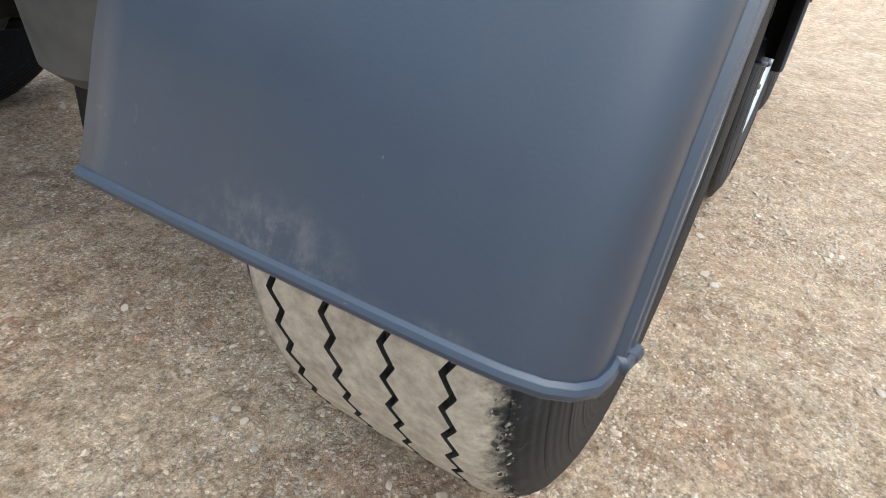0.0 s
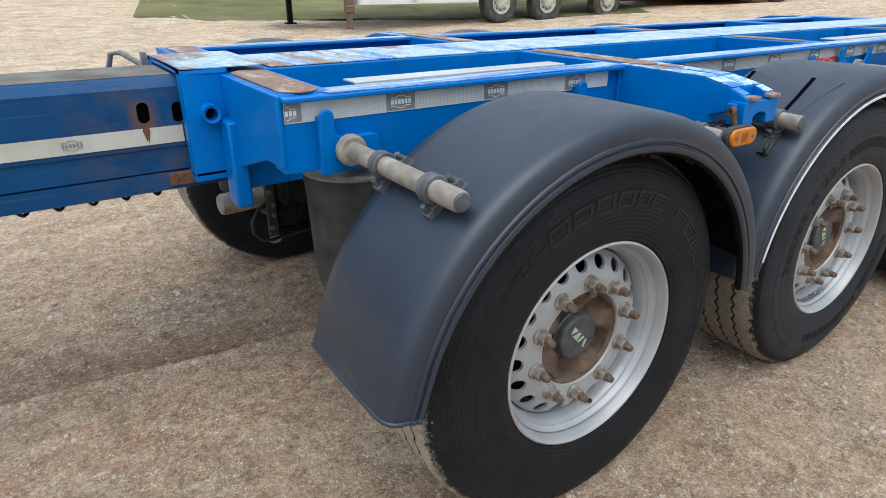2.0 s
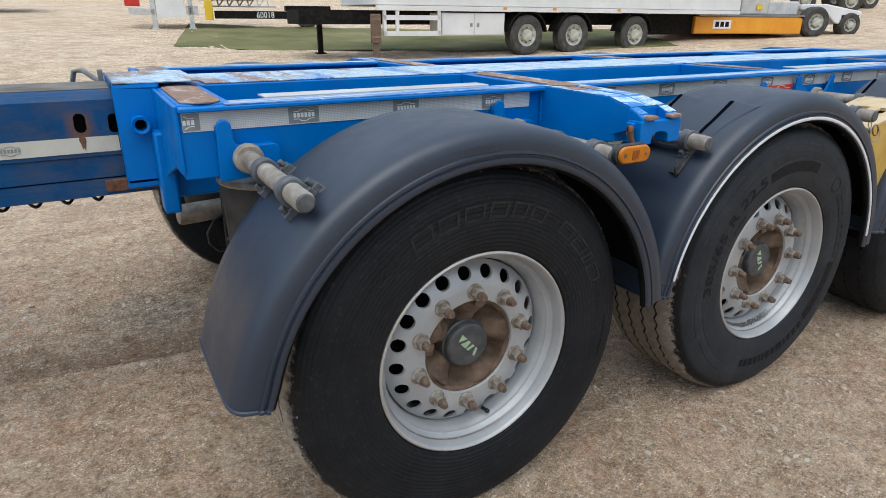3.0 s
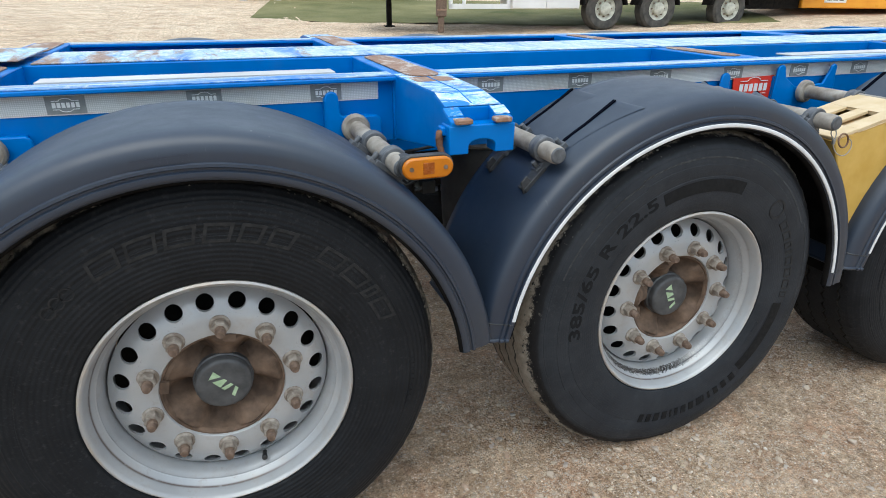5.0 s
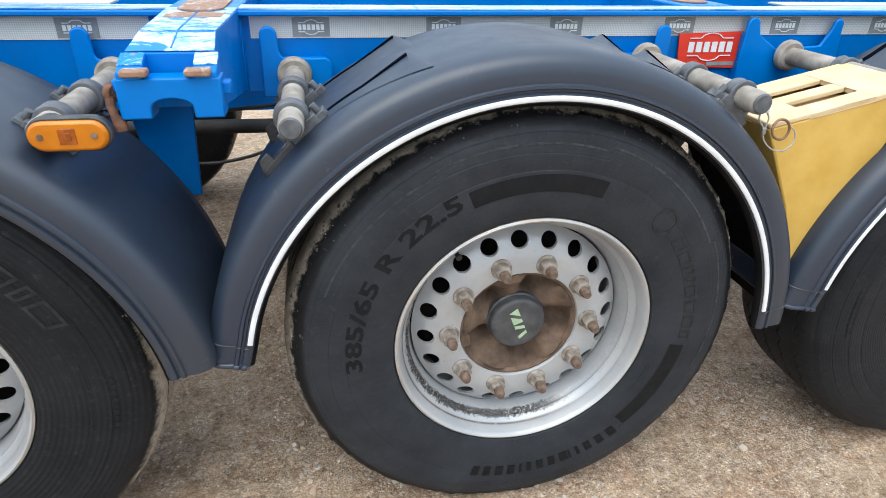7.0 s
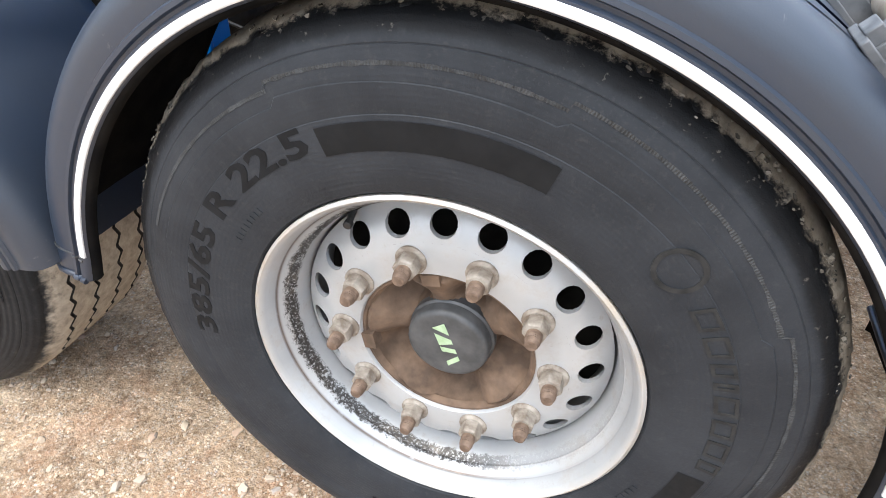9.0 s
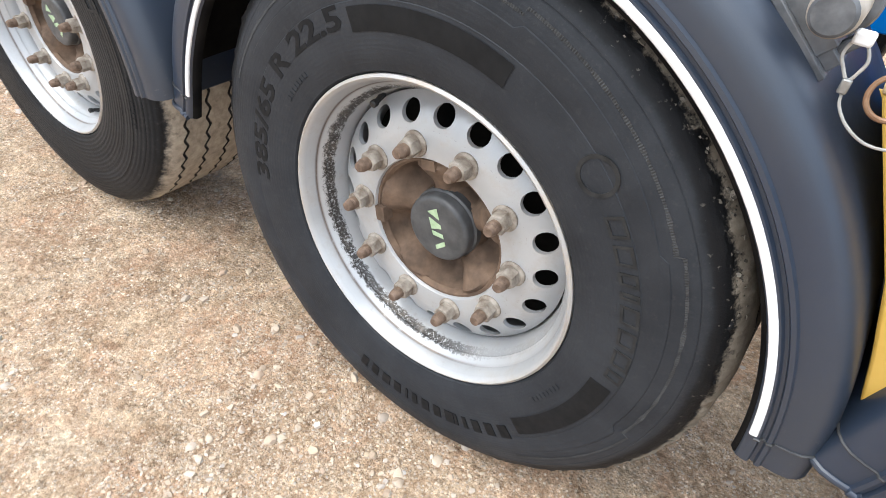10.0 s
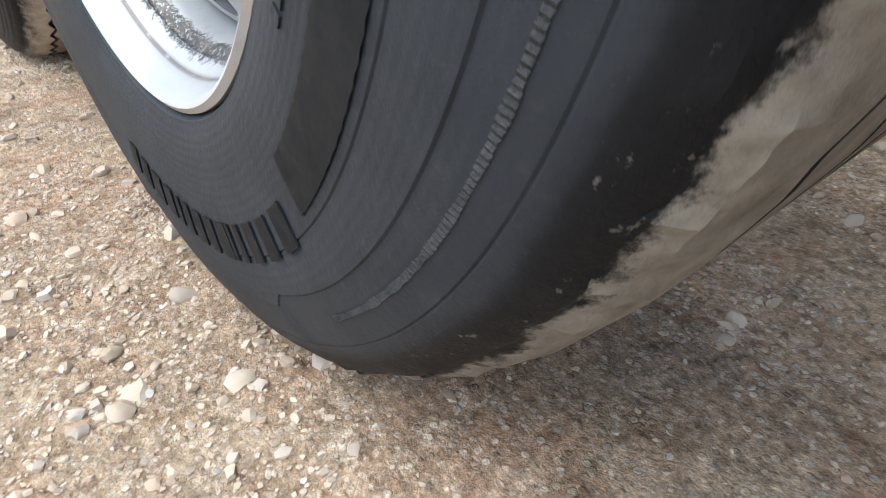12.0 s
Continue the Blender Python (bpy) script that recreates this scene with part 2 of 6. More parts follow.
def pebble_material():
    n = Nodes("pebble", 0.85, 0, 0.25)
    info = n.add("ShaderNodeNewGeometry")
    tone = n.ramp(info.outputs["Random Per Island"], [(0.0, (0.24, 0.18, 0.13)), (0.14, (0.36, 0.28, 0.205)), (0.30, (0.50, 0.41, 0.315)), (0.44, (0.34, 0.325, 0.31)), (0.58, (0.52, 0.445, 0.355)), (0.70, (0.44, 0.29, 0.20)), (0.80, (0.55, 0.475, 0.38)), (0.90, (0.52, 0.42, 0.29)), (0.97, (0.68, 0.63, 0.56)), (1.0, (0.36, 0.38, 0.40))])
    n.colour(n.mix(n.ramp(n.noise(130, 6, 0.7), [(0.30, 0.15), (0.7, 0.65)]), tone, (0.45, 0.35, 0.265)))
    n.bump(n.noise(300, 4), 0.3, 0.001)
    return n.mat


def tyre_material(name, dust_from, dust_to, scuff, pale=1.0, dust=1.0):
    """Black rubber, with fine rings, grey scuffs and dust that climbs from the tread over the shoulder."""
    n = Nodes(name, 0.6, 0, 0.16)
    r = n.radius()
    base = n.mix(n.ramp(n.noise(9, 6, 0.65), [(0.3, 0), (0.7, 1)]), (0.0075 * pale, 0.0085 * pale, 0.0103 * pale), (0.0140 * pale, 0.0155 * pale, 0.0180 * pale))
    base = n.mix(n.ramp(n.noise(70, 6, 0.75), [(0.55, 0), (0.8, scuff)]), base, (0.075, 0.075, 0.075))
    specks = n.math("MULTIPLY", n.ramp(n.noise(300, 3, 0.6), [(0.60, 0), (0.67, 0.3)]), n.ramp(n.noise(6, 5, 0.6), [(0.42, 0), (0.62, 1)]))
    base = n.mix(specks, base, (0.060, 0.062, 0.064))
    edge = n.math("ADD", r, n.math("MULTIPLY", n.math("SUBTRACT", n.noise(32, 7, 0.75), 0.5), 0.040))
    if pale > 1.4:
        torn = n.ramp(n.math("ADD", r, n.math("MULTIPLY", n.math("SUBTRACT", n.noise(14, 6, 0.7), 0.5), 0.016)), [(0.486, 0), (0.494, 0.85)])
        base = n.mix(torn, base, (0.0045, 0.0045, 0.005))
        chips = n.math("MULTIPLY", torn, n.ramp(n.noise(95, 5, 0.6), [(0.64, 0), (0.68, 0.5)]))
        base = n.mix(chips, base, (0.20, 0.185, 0.16))
    span = n.add("ShaderNodeMapRange")
    n.link(edge, span.inputs["Value"])
    span.inputs["From Min"].default_value, span.inputs["From Max"].default_value = dust_from, dust_to
    dust_tone = n.mix(n.ramp(n.noise(45, 6, 0.7), [(0.3, 0), (0.7, 1)]), (0.17 * dust, 0.146 * dust, 0.117 * dust), (0.33 * dust, 0.29 * dust, 0.235 * dust))
    n.colour(n.mix(span.outputs[0], base, dust_tone))
    n.rough(n.ramp(span.outputs[0], [(0, 0.55), (0.6, 0.95)]))
    ring = n.math("SINE", n.math("MULTIPLY", r, 900.0 if pale > 1.2 else 560.0))
    n.bump(n.math("ADD", n.math("MULTIPLY", ring, (0.75 if pale < 1.2 else 0.30) if pale < 1.4 else 0.10), n.math("ADD", n.noise(240, 4, 0.7), n.math("MULTIPLY", n.noise(48, 5, 0.7), 1.2))), 0.45, 0.0014)
    return n.mat


def plastic_material(name, rubbed):
    """Black-blue moulded plastic: dull dusty patches, thin scratches and small pale scuffs."""
    n = Nodes(name, 0.32, 0, 0.7)
    base = n.mix(n.ramp(n.noise(3, 5), [(0.3, 0), (0.7, 1)]), (0.0122, 0.0207, 0.0385), (0.0175, 0.0280, 0.0490))
    dust = n.ramp(n.noise(2.4, 7, 0.7, (1, 1.6, 0.8)), [(0.44, 0), (0.68, 0.48)])
    base = n.mix(dust, base, (0.028, 0.034, 0.043))
    scuff = n.math("MULTIPLY", n.ramp(n.noise(85, 7, 0.8), [(0.60, 0), (0.68, 0.7)]), n.ramp(n.noise(5, 4, 0.6), [(0.56, 0), (0.70, 1)]))
    base = n.mix(scuff, base, (0.17, 0.17, 0.165))
    scratch = n.math("MULTIPLY", n.ramp(n.noise(22, 3, 0.5, (4.0, 1.0, 0.25), 1.5), [(0.715, 0), (0.735, 0.5)]), n.ramp(n.noise(4, 3), [(0.50, 0), (0.60, 1)]))
    base = n.mix(scratch, base, (0.22, 0.21, 0.20))
    x, y, z = n.xyz()
    for py, pz, size in rubbed:
        dy, dz = n.math("SUBTRACT", y, py), n.math("MULTIPLY", n.math("SUBTRACT", z, pz), 2.0)
        gap = n.math("ADD", n.math("MULTIPLY", dy, dy), n.math("MULTIPLY", dz, dz))
        spot = n.math("MULTIPLY", n.ramp(n.math("DIVIDE", gap, size * size), [(0.1, 1), (1.0, 0)]), n.math("MULTIPLY", n.ramp(n.noise(60, 8, 0.8), [(0.46, 0), (0.68, 0.30)]), n.ramp(x, [(0.0, 1), (0.01, 0)])))
        base = n.mix(spot, base, (0.23, 0.22, 0.20))
    n.colour(base)
    n.rough(n.ramp(n.noise(7, 6, 0.7), [(0.3, 0.35), (0.7, 0.50)]))
    n.bump(n.noise(420, 3), 0.12, 0.0008)
    return n.mat


def flake_material():
    n = Nodes("torn_rubber", 0.9, 0, 0.2)
    info = n.add("ShaderNodeNewGeometry")
    tone = n.ramp(info.outputs["Random Per Island"], [(0.0, (0.008, 0.008, 0.009)), (0.35, (0.03, 0.028, 0.025)), (0.6, (0.11, 0.10, 0.085)), (1.0, (0.30, 0.275, 0.235))])
    n.colour(n.mix(n.ramp(n.noise(150, 5), [(0.4, 0), (0.7, 0.5)]), tone, (0.10, 0.09, 0.075)))
    return n.mat


def rim_material(name, residue):
    """Silver wheel paint; residue: how much black glue and rust is left in the well."""
    n = Nodes(name, 0.36, 0.25, 0.5)
    base = n.mix(n.ramp(n.noise(8, 5), [(0.3, 0), (0.7, 1)]), (0.35, 0.36, 0.37), (0.45, 0.46, 0.47))
    base = n.mix(n.ramp(n.noise(40, 8, 0.75), [(0.60, 0), (0.72, 0.55)]), base, (0.27, 0.225, 0.175))
    r = n.radius()
    x, y, z = n.xyz()
    side = n.math("ADD", n.math("ADD", x, n.math("MULTIPLY", z, 0.35)), n.math("MULTIPLY", n.math("SUBTRACT", n.noise(5, 4), 0.5), 0.25))
    worn_side = n.ramp(n.math("ADD", side, 0.5), [(0.45, 1), (0.60, 0.15)])
    deep = n.math("ADD", y, n.math("MULTIPLY", n.math("SUBTRACT", n.noise(75, 9, 0.85), 0.5), 0.042))
    near = n.math("MULTIPLY", n.ramp(n.math("ABSOLUTE", n.math("SUBTRACT", deep, 0.0185)), [(0.0085, 1), (0.0105, 0)]), n.ramp(r, [(0.2545, 0), (0.2555, 1)]))
    spots = n.math("MULTIPLY", n.ramp(n.noise(60, 8, 0.8), [(0.38, 0), (0.42, 1)]), n.ramp(n.noise(230, 5, 0.8), [(0.40, 0), (0.46, 1)]))
    base = n.mix(n.math("MULTIPLY", n.math("MULTIPLY", near, spots), n.math("MULTIPLY", worn_side, residue)), base, (0.028, 0.025, 0.023))
    line = n.math("MULTIPLY", n.ramp(n.math("ABSOLUTE", n.math("ADD", y, 0.0030)), [(0.0020, 1), (0.0034, 0)]), n.ramp(r, [(0.274, 0), (0.275, 1)]))
    broken = n.ramp(n.noise(14, 6, 0.7), [(0.34, 0), (0.44, 0.95)])
    base = n.mix(n.math("MULTIPLY", n.math("MULTIPLY", line, broken), worn_side), base, (0.085, 0.055, 0.042))
    lip = n.ramp(r, [(0.2885, 0), (0.2915, 1)])
    base = n.mix(n.math("MULTIPLY", lip, n.ramp(n.noise(18, 6, 0.7), [(0.38, 0.15), (0.62, 0.85)])), base, (0.46, 0.40, 0.33))
    dirt = n.ramp(n.noise(16, 7, 0.75), [(0.52, 0), (0.74, 0.45)])
    n.colour(n.mix(dirt, base, (0.30, 0.245, 0.19)))
    n.bump(n.noise(200, 3), 0.06, 0.0006)
    return n.mat


def tape_material():
    n = Nodes("reflective_tape", 0.42, 0, 0.5)
    dots = n.voronoi(215, rnd=0.0)
    base = n.mix(n.ramp(dots, [(0.30, 1), (0.46, 0)]), (0.50, 0.52, 0.515), (0.68, 0.70, 0.69))
    base = n.mix(n.ramp(n.noise(10, 6, 0.7), [(0.5, 0), (0.8, 0.5)]), base, (0.40, 0.36, 0.29))
    n.colour(base)
    return n.mat


def grass_material():
    n = Nodes("grass", 0.9, 0, 0.2)
    n.colour(n.mix(n.ramp(n.noise(0.6, 6), [(0.3, 0), (0.7, 1)]), (0.10, 0.105, 0.036), (0.24, 0.215, 0.10)))
    n.bump(n.noise(30, 4), 0.6, 0.03)
    return n.mat


M_BLUE = blue_paint("blue_paint", 0.0)
M_BLUE_SCRAPED = scraped_paint()
M_BLUE_BARE = blue_paint("blue_paint_bare", 1.0)
# pale streaks hold both scuffed paint and the sky's sheen on the flange
M_BLUE_FLANGE = blue_paint("blue_paint_flange", 0.78, (0.45, 5.0, 1.0))
M_ALU = simple("pale_grey_metal", (0.44, 0.44, 0.43), (0.58, 0.58, 0.57), 0.5, scale=5, grain=0.1)
M_RUST_DARK = simple("dark_rust", (0.085, 0.036, 0.018), (0.19, 0.085, 0.045), 0.8, scale=60, grain=0.5)
M_RUST = simple("rusty_plate", (0.17, 0.085, 0.048), (0.33, 0.22, 0.16), 0.75, scale=14, grain=0.4, fine=160)
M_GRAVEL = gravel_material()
M_PEBBLE = pebble_material()
M_TYRE_A = tyre_material("tyre_rubber", 0.513, 0.525, 0.60, 1.05, 1.5)
M_TYRE_B = tyre_material("tyre_rubber_cracked", 0.512, 0.517, 0.40, 2.25, 0.82)
# third tyre: tread as dark as the side wall
M_TYRE_C = tyre_material("tyre_rubber_dark", 0.60, 0.62, 0.45, 1.3)
M_GROOVE = simple("groove_rubber", (0.010, 0.010, 0.010), (0.03, 0.027, 0.023), 0.9)
M_LETTER = simple("raised_rubber", (0.0072, 0.0078, 0.0091), (0.0111, 0.0120, 0.0140), 0.6, scale=30, spec=0.15)
# lighter than the tyre: the lit edges of raised letters are in the colour
M_RAISED = simple("raised_rubber_lit", (0.014, 0.0145, 0.015), (0.032, 0.032, 0.032), 0.65, scale=60, spec=0.2)
M_BAND = simple("ribbed_rubber", (0.0080, 0.0086, 0.0096), (0.0115, 0.0122, 0.0135), 0.6, scale=30, spec=0.15)
M_SCUFF = simple("scuffed_rubber", (0.012, 0.0125, 0.013), (0.040, 0.041, 0.043), 0.75, scale=90, grain=1.0, fine=420, distance=0.0014)
M_RIM = rim_material("rim_silver", 0.0)
M_RIM_MARKED = rim_material("rim_silver_marked", 1.0)
M_FLAKE = flake_material()
M_HUB = simple("hub_dust", (0.070, 0.045, 0.030), (0.175, 0.115, 0.077), 0.9, scale=22, grain=0.4, fine=180)
M_CAP = simple("hub_cap_plastic", (0.040, 0.042, 0.045), (0.080, 0.082, 0.085), 0.5, scale=30)
M_NUT = simple("dusty_nut", (0.17, 0.135, 0.105), (0.36, 0.325, 0.28), 0.7, 0.15, scale=60, grain=0.3)
M_STUD = simple("rusty_stud", (0.10, 0.065, 0.045), (0.22, 0.155, 0.115), 0.75, 0.2, scale=70, grain=0.5)
M_GREEN = simple("pale_green_mark", (0.30, 0.42, 0.25), (0.42, 0.54, 0.36), 0.55, scale=60)
M_PLASTIC = plastic_material("mudguard_plastic", ())
M_PLASTIC_RUBBED = plastic_material("mudguard_plastic_rubbed", ((0.135, 0.120, 0.075), (0.075, 0.095, 0.06), (0.015, 0.110, 0.03)))
# dull near-black inside; part of the wheel well's shade is in this colour
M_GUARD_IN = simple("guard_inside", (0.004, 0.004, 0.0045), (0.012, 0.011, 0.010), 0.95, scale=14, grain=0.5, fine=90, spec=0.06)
M_WHITE = simple("white_trim", (0.64, 0.645, 0.65), (0.76, 0.765, 0.77), 0.45, scale=14)
M_GALV = simple("galvanised_tube", (0.21, 0.178, 0.142), (0.40, 0.365, 0.315), 0.6, 0.1, scale=22, grain=0.25)
M_STRAP = simple("grey_strap_plastic", (0.060, 0.065, 0.072), (0.125, 0.13, 0.14), 0.5, scale=40, grain=0.3)
M_CLAMP = simple("clamp_plastic", (0.022, 0.023, 0.025), (0.055, 0.056, 0.058), 0.5, scale=40)
M_STEEL = simple("grey_steel", (0.20, 0.20, 0.195), (0.36, 0.355, 0.34), 0.4, 0.6, scale=25)
# shade of the pad slots, as a near-black colour
M_SLOT = simple("slot_shade", (0.0015, 0.002, 0.005), (0.002, 0.003, 0.007), 0.95, spec=0.03)
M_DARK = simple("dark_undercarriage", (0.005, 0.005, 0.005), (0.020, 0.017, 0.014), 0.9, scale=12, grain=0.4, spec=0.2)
M_BELLOWS = simple("bellows_rubber", (0.022, 0.0215, 0.021), (0.060, 0.056, 0.050), 0.85, scale=9, grain=0.35, fine=90)
M_TAPE = tape_material()
M_TAPE_DIRTY = simple("dirty_tape", (0.47, 0.45, 0.38), (0.60, 0.585, 0.51), 0.5, scale=7, grain=0.1)
M_WEAR = wear_plate_material()
M_TAPE_PANEL = simple("tape_panel", (0.19, 0.21, 0.215), (0.26, 0.28, 0.285), 0.45, scale=40)
M_PRINT = simple("white_print", (0.76, 0.78, 0.77), (0.84, 0.85, 0.84), 0.5, scale=50)
M_RED = simple("red_plate", (0.60, 0.030, 0.014), (0.70, 0.042, 0.020), 0.4, scale=12, grain=0.05)
M_YELLOW = simple("yellow_chock", (0.52, 0.315, 0.055), (0.62, 0.40, 0.10), 0.5, scale=9, grain=0.15, fine=120)
M_YELLOW_PALE = simple("yellow_chock_faded", (0.56, 0.41, 0.22), (0.66, 0.52, 0.33), 0.6, scale=12)
M_LAMP = simple("amber_lens", (0.46, 0.135, 0.001), (0.54, 0.175, 0.003), 0.12, scale=30, grain=0.05)
M_LAMP_IN = simple("amber_lens_dark", (0.20, 0.045, 0.002), (0.38, 0.09, 0.004), 0.25, scale=60)
M_CABLE = simple("black_cable", (0.012, 0.012, 0.012), (0.03, 0.03, 0.03), 0.5)
M_WIRE = simple("pale_wire", (0.24, 0.235, 0.22), (0.36, 0.35, 0.33), 0.45, scale=60)
M_BRASS = simple("copper_wire", (0.14, 0.075, 0.04), (0.24, 0.14, 0.08), 0.5, 0.3, scale=60)
M_GRASS = grass_material()
M_BODY_WHITE = simple("white_body_panel", (0.68, 0.68, 0.66), (0.78, 0.78, 0.77), 0.35, scale=1.5)
M_ORANGE = simple("orange_paint", (0.72, 0.28, 0.015), (0.80, 0.36, 0.03), 0.35, scale=2)
M_YELLOW_BG = simple("yellow_paint", (0.75, 0.48, 0.02), (0.82, 0.56, 0.04), 0.35, scale=2)
M_RED_BG = simple("red_paint", (0.45, 0.02, 0.015), (0.55, 0.035, 0.02), 0.3, scale=2)
M_GLASS_BG = simple("dark_window", (0.012, 0.014, 0.016), (0.02, 0.022, 0.025), 0.1, scale=2)
M_RIM_BG = simple("far_rim", (0.34, 0.345, 0.29), (0.58, 0.58, 0.50), 0.6, scale=9, grain=0.2)
M_TYRE_BG = simple("far_tyre", (0.035, 0.034, 0.032), (0.085, 0.08, 0.07), 0.85, scale=6)

# ---- mesh builders ----
SHARED = {}


class Shape:
    """Collects faces for one mesh, each with a material slot."""

    def __init__(self):
        self.v, self.f, self.m = [], [], []

    def face(self, idx, slot=0):
        self.f.append(tuple(idx))
        self.m.append(slot)

    def add(self, verts, faces, slot=0, mtx=None):
        k = len(self.v)
        for p in verts:
            p = Vector(p)
            self.v.append(tuple(mtx @ p if mtx else p))
        for q in faces:
            self.face([k + i for i in q], slot)
        return self

    def box(self, x0, x1, y0, y1, z0, z1, slot=0, mtx=None):
        v = [(x, y, z) for z in (z0, z1) for y in (y0, y1) for x in (x0, x1)]
        f = [(0, 2, 3, 1), (4, 5, 7, 6), (0, 1, 5, 4), (2, 6, 7, 3), (0, 4, 6, 2), (1, 3, 7, 5)]
        return self.add(v, f, slot, mtx)

    def prism(self, outline, axis, a, b, slot=0, mtx=None):
        """An outline in the other two axes (in x, y, z order), pushed along axis from a to b."""
        n = len(outline)

        def at(p, w):
            q = list(p)
            q.insert("xyz".index(axis), w)
            return q

        v = [at(p, a) for p in outline] + [at(p, b) for p in outline]
        f = [tuple(reversed(range(n))), tuple(range(n, 2 * n))] + [(i, (i + 1) % n, n + (i + 1) % n, n + i) for i in range(n)]
        return self.add(v, f, slot, mtx)

    def hull(self, lower, upper, slot=0):
        """Two outlines with as many points each, joined by walls."""
        n = len(lower)
        f = [tuple(reversed(range(n))), tuple(range(n, 2 * n))] + [(i, (i + 1) % n, n + (i + 1) % n, n + i) for i in range(n)]
        return self.add(list(lower) + list(upper), f, slot)

    def lathe(self, profile, segs=64, slot=0, mtx=None, closed=False, bulge=None):
        """A profile of (radius, y), turned about the y axis."""
        n = len(profile)
        v = []
        for i in range(segs):
            a = 2 * math.pi * i / segs
            for k, (r, y) in enumerate(profile):
                if bulge:
                    r, y = bulge(r, y, a, k)
                v.append((r * math.cos(a), y, r * math.sin(a)))
        f = []
        for i in range(segs):
            j = (i + 1) % segs
            for k in range(n if closed else n - 1):
                k2 = (k + 1) % n
                f.append((i * n + k, i * n + k2, j * n + k2, j * n + k))
        return self.add(v, f, slot, mtx)

    def tube(self, pts, r, segs=12, slot=0, caps=True, mtx=None):
        pts = [Vector(p) for p in pts]
        v, f = [], []
        up = Vector((0.13, 0.27, 0.95))
        for i, p in enumerate(pts):
            d = (pts[min(i + 1, len(pts) - 1)] - pts[max(i - 1, 0)]).normalized()
            s = d.cross(up)
            if s.length < 0.2:
                s = d.cross(Vector((0.95, 0.2, 0.1)))
            s.normalize()
            u = s.cross(d)
            up = u
            rr = r[i] if isinstance(r, (list, tuple)) else r
            for k in range(segs):
                a = 2 * math.pi * k / segs
                v.append(p + rr * (math.cos(a) * s + math.sin(a) * u))
        for i in range(len(pts) - 1):
            for k in range(segs):
                k2 = (k + 1) % segs
                f.append((i * segs + k, i * segs + k2, (i + 1) * segs + k2, (i + 1) * segs + k))
        if caps:
            f += [tuple(reversed(range(segs))), tuple(range((len(pts) - 1) * segs, len(pts) * segs))]
        return self.add(v, f, slot, mtx)

    def mesh(self, name, mats, angle=35.0):
        me = bpy.data.meshes.new(name)
        me.from_pydata(self.v, [], self.f)
        for m in mats if isinstance(mats, (list, tuple)) else (mats,):
            me.materials.append(m)
        me.polygons.foreach_set("material_index", self.m)
        bm = bmesh.new()
        bm.from_mesh(me)
        bmesh.ops.remove_doubles(bm, verts=bm.verts, dist=0.00002)
        bmesh.ops.recalc_face_normals(bm, faces=bm.faces)
        bm.to_mesh(me)
        bm.free()
        me.shade_smooth()
        me.set_sharp_from_angle(angle=radians(angle))
        return me


def part(name, shape, mats, parent=None, label="", bevel=0.0, angle=35.0, at=None):
    """One mesh object, under a thing or a part where a parent is given."""
    me = shape if isinstance(shape, bpy.types.Mesh) else shape.mesh(name, mats, angle)
    ob = new(name, me)
    ob.parent = parent
    if at is not None:
        ob.matrix_local = at
    if label:
        tagged(ob, label)
    if bevel:
        b = ob.modifiers.new("edge", "BEVEL")
        b.width, b.segments, b.limit_method, b.angle_limit = bevel, 2, "ANGLE", radians(40)
    return ob


def copy_part(ob, m, parent):
    """A copy of a part with its pieces at the pose m under a parent; the meshes are shared."""
    c = copy_thing(ob, m)
    c.parent = parent
    c.matrix_local = m
    return c


def arc(cx, cy, r, a0, a1, n):
    return [(cx + r * math.cos(radians(a0 + (a1 - a0) * i / n)), cy + r * math.sin(radians(a0 + (a1 - a0) * i / n))) for i in range(n + 1)]


def text_mesh(text, size, depth, weight=0.0):
    """Flat letters from the built-in font as vertices and faces in the x, y plane, with their width."""
    cu = bpy.data.curves.new("lettering", "FONT")
    cu.body, cu.size, cu.extrude, cu.offset, cu.resolution_u = text, size, depth, weight, 2
    ob = bpy.data.objects.new("lettering", cu)
    scene.collection.objects.link(ob)
    me = bpy.data.meshes.new_from_object(ob.evaluated_get(bpy.context.evaluated_depsgraph_get()))
    v = [tuple(p.co) for p in me.vertices]
    f = [tuple(p.vertices) for p in me.polygons]
    bpy.data.objects.remove(ob)
    bpy.data.meshes.remove(me)
    return v, f, max(p[0] for p in v)


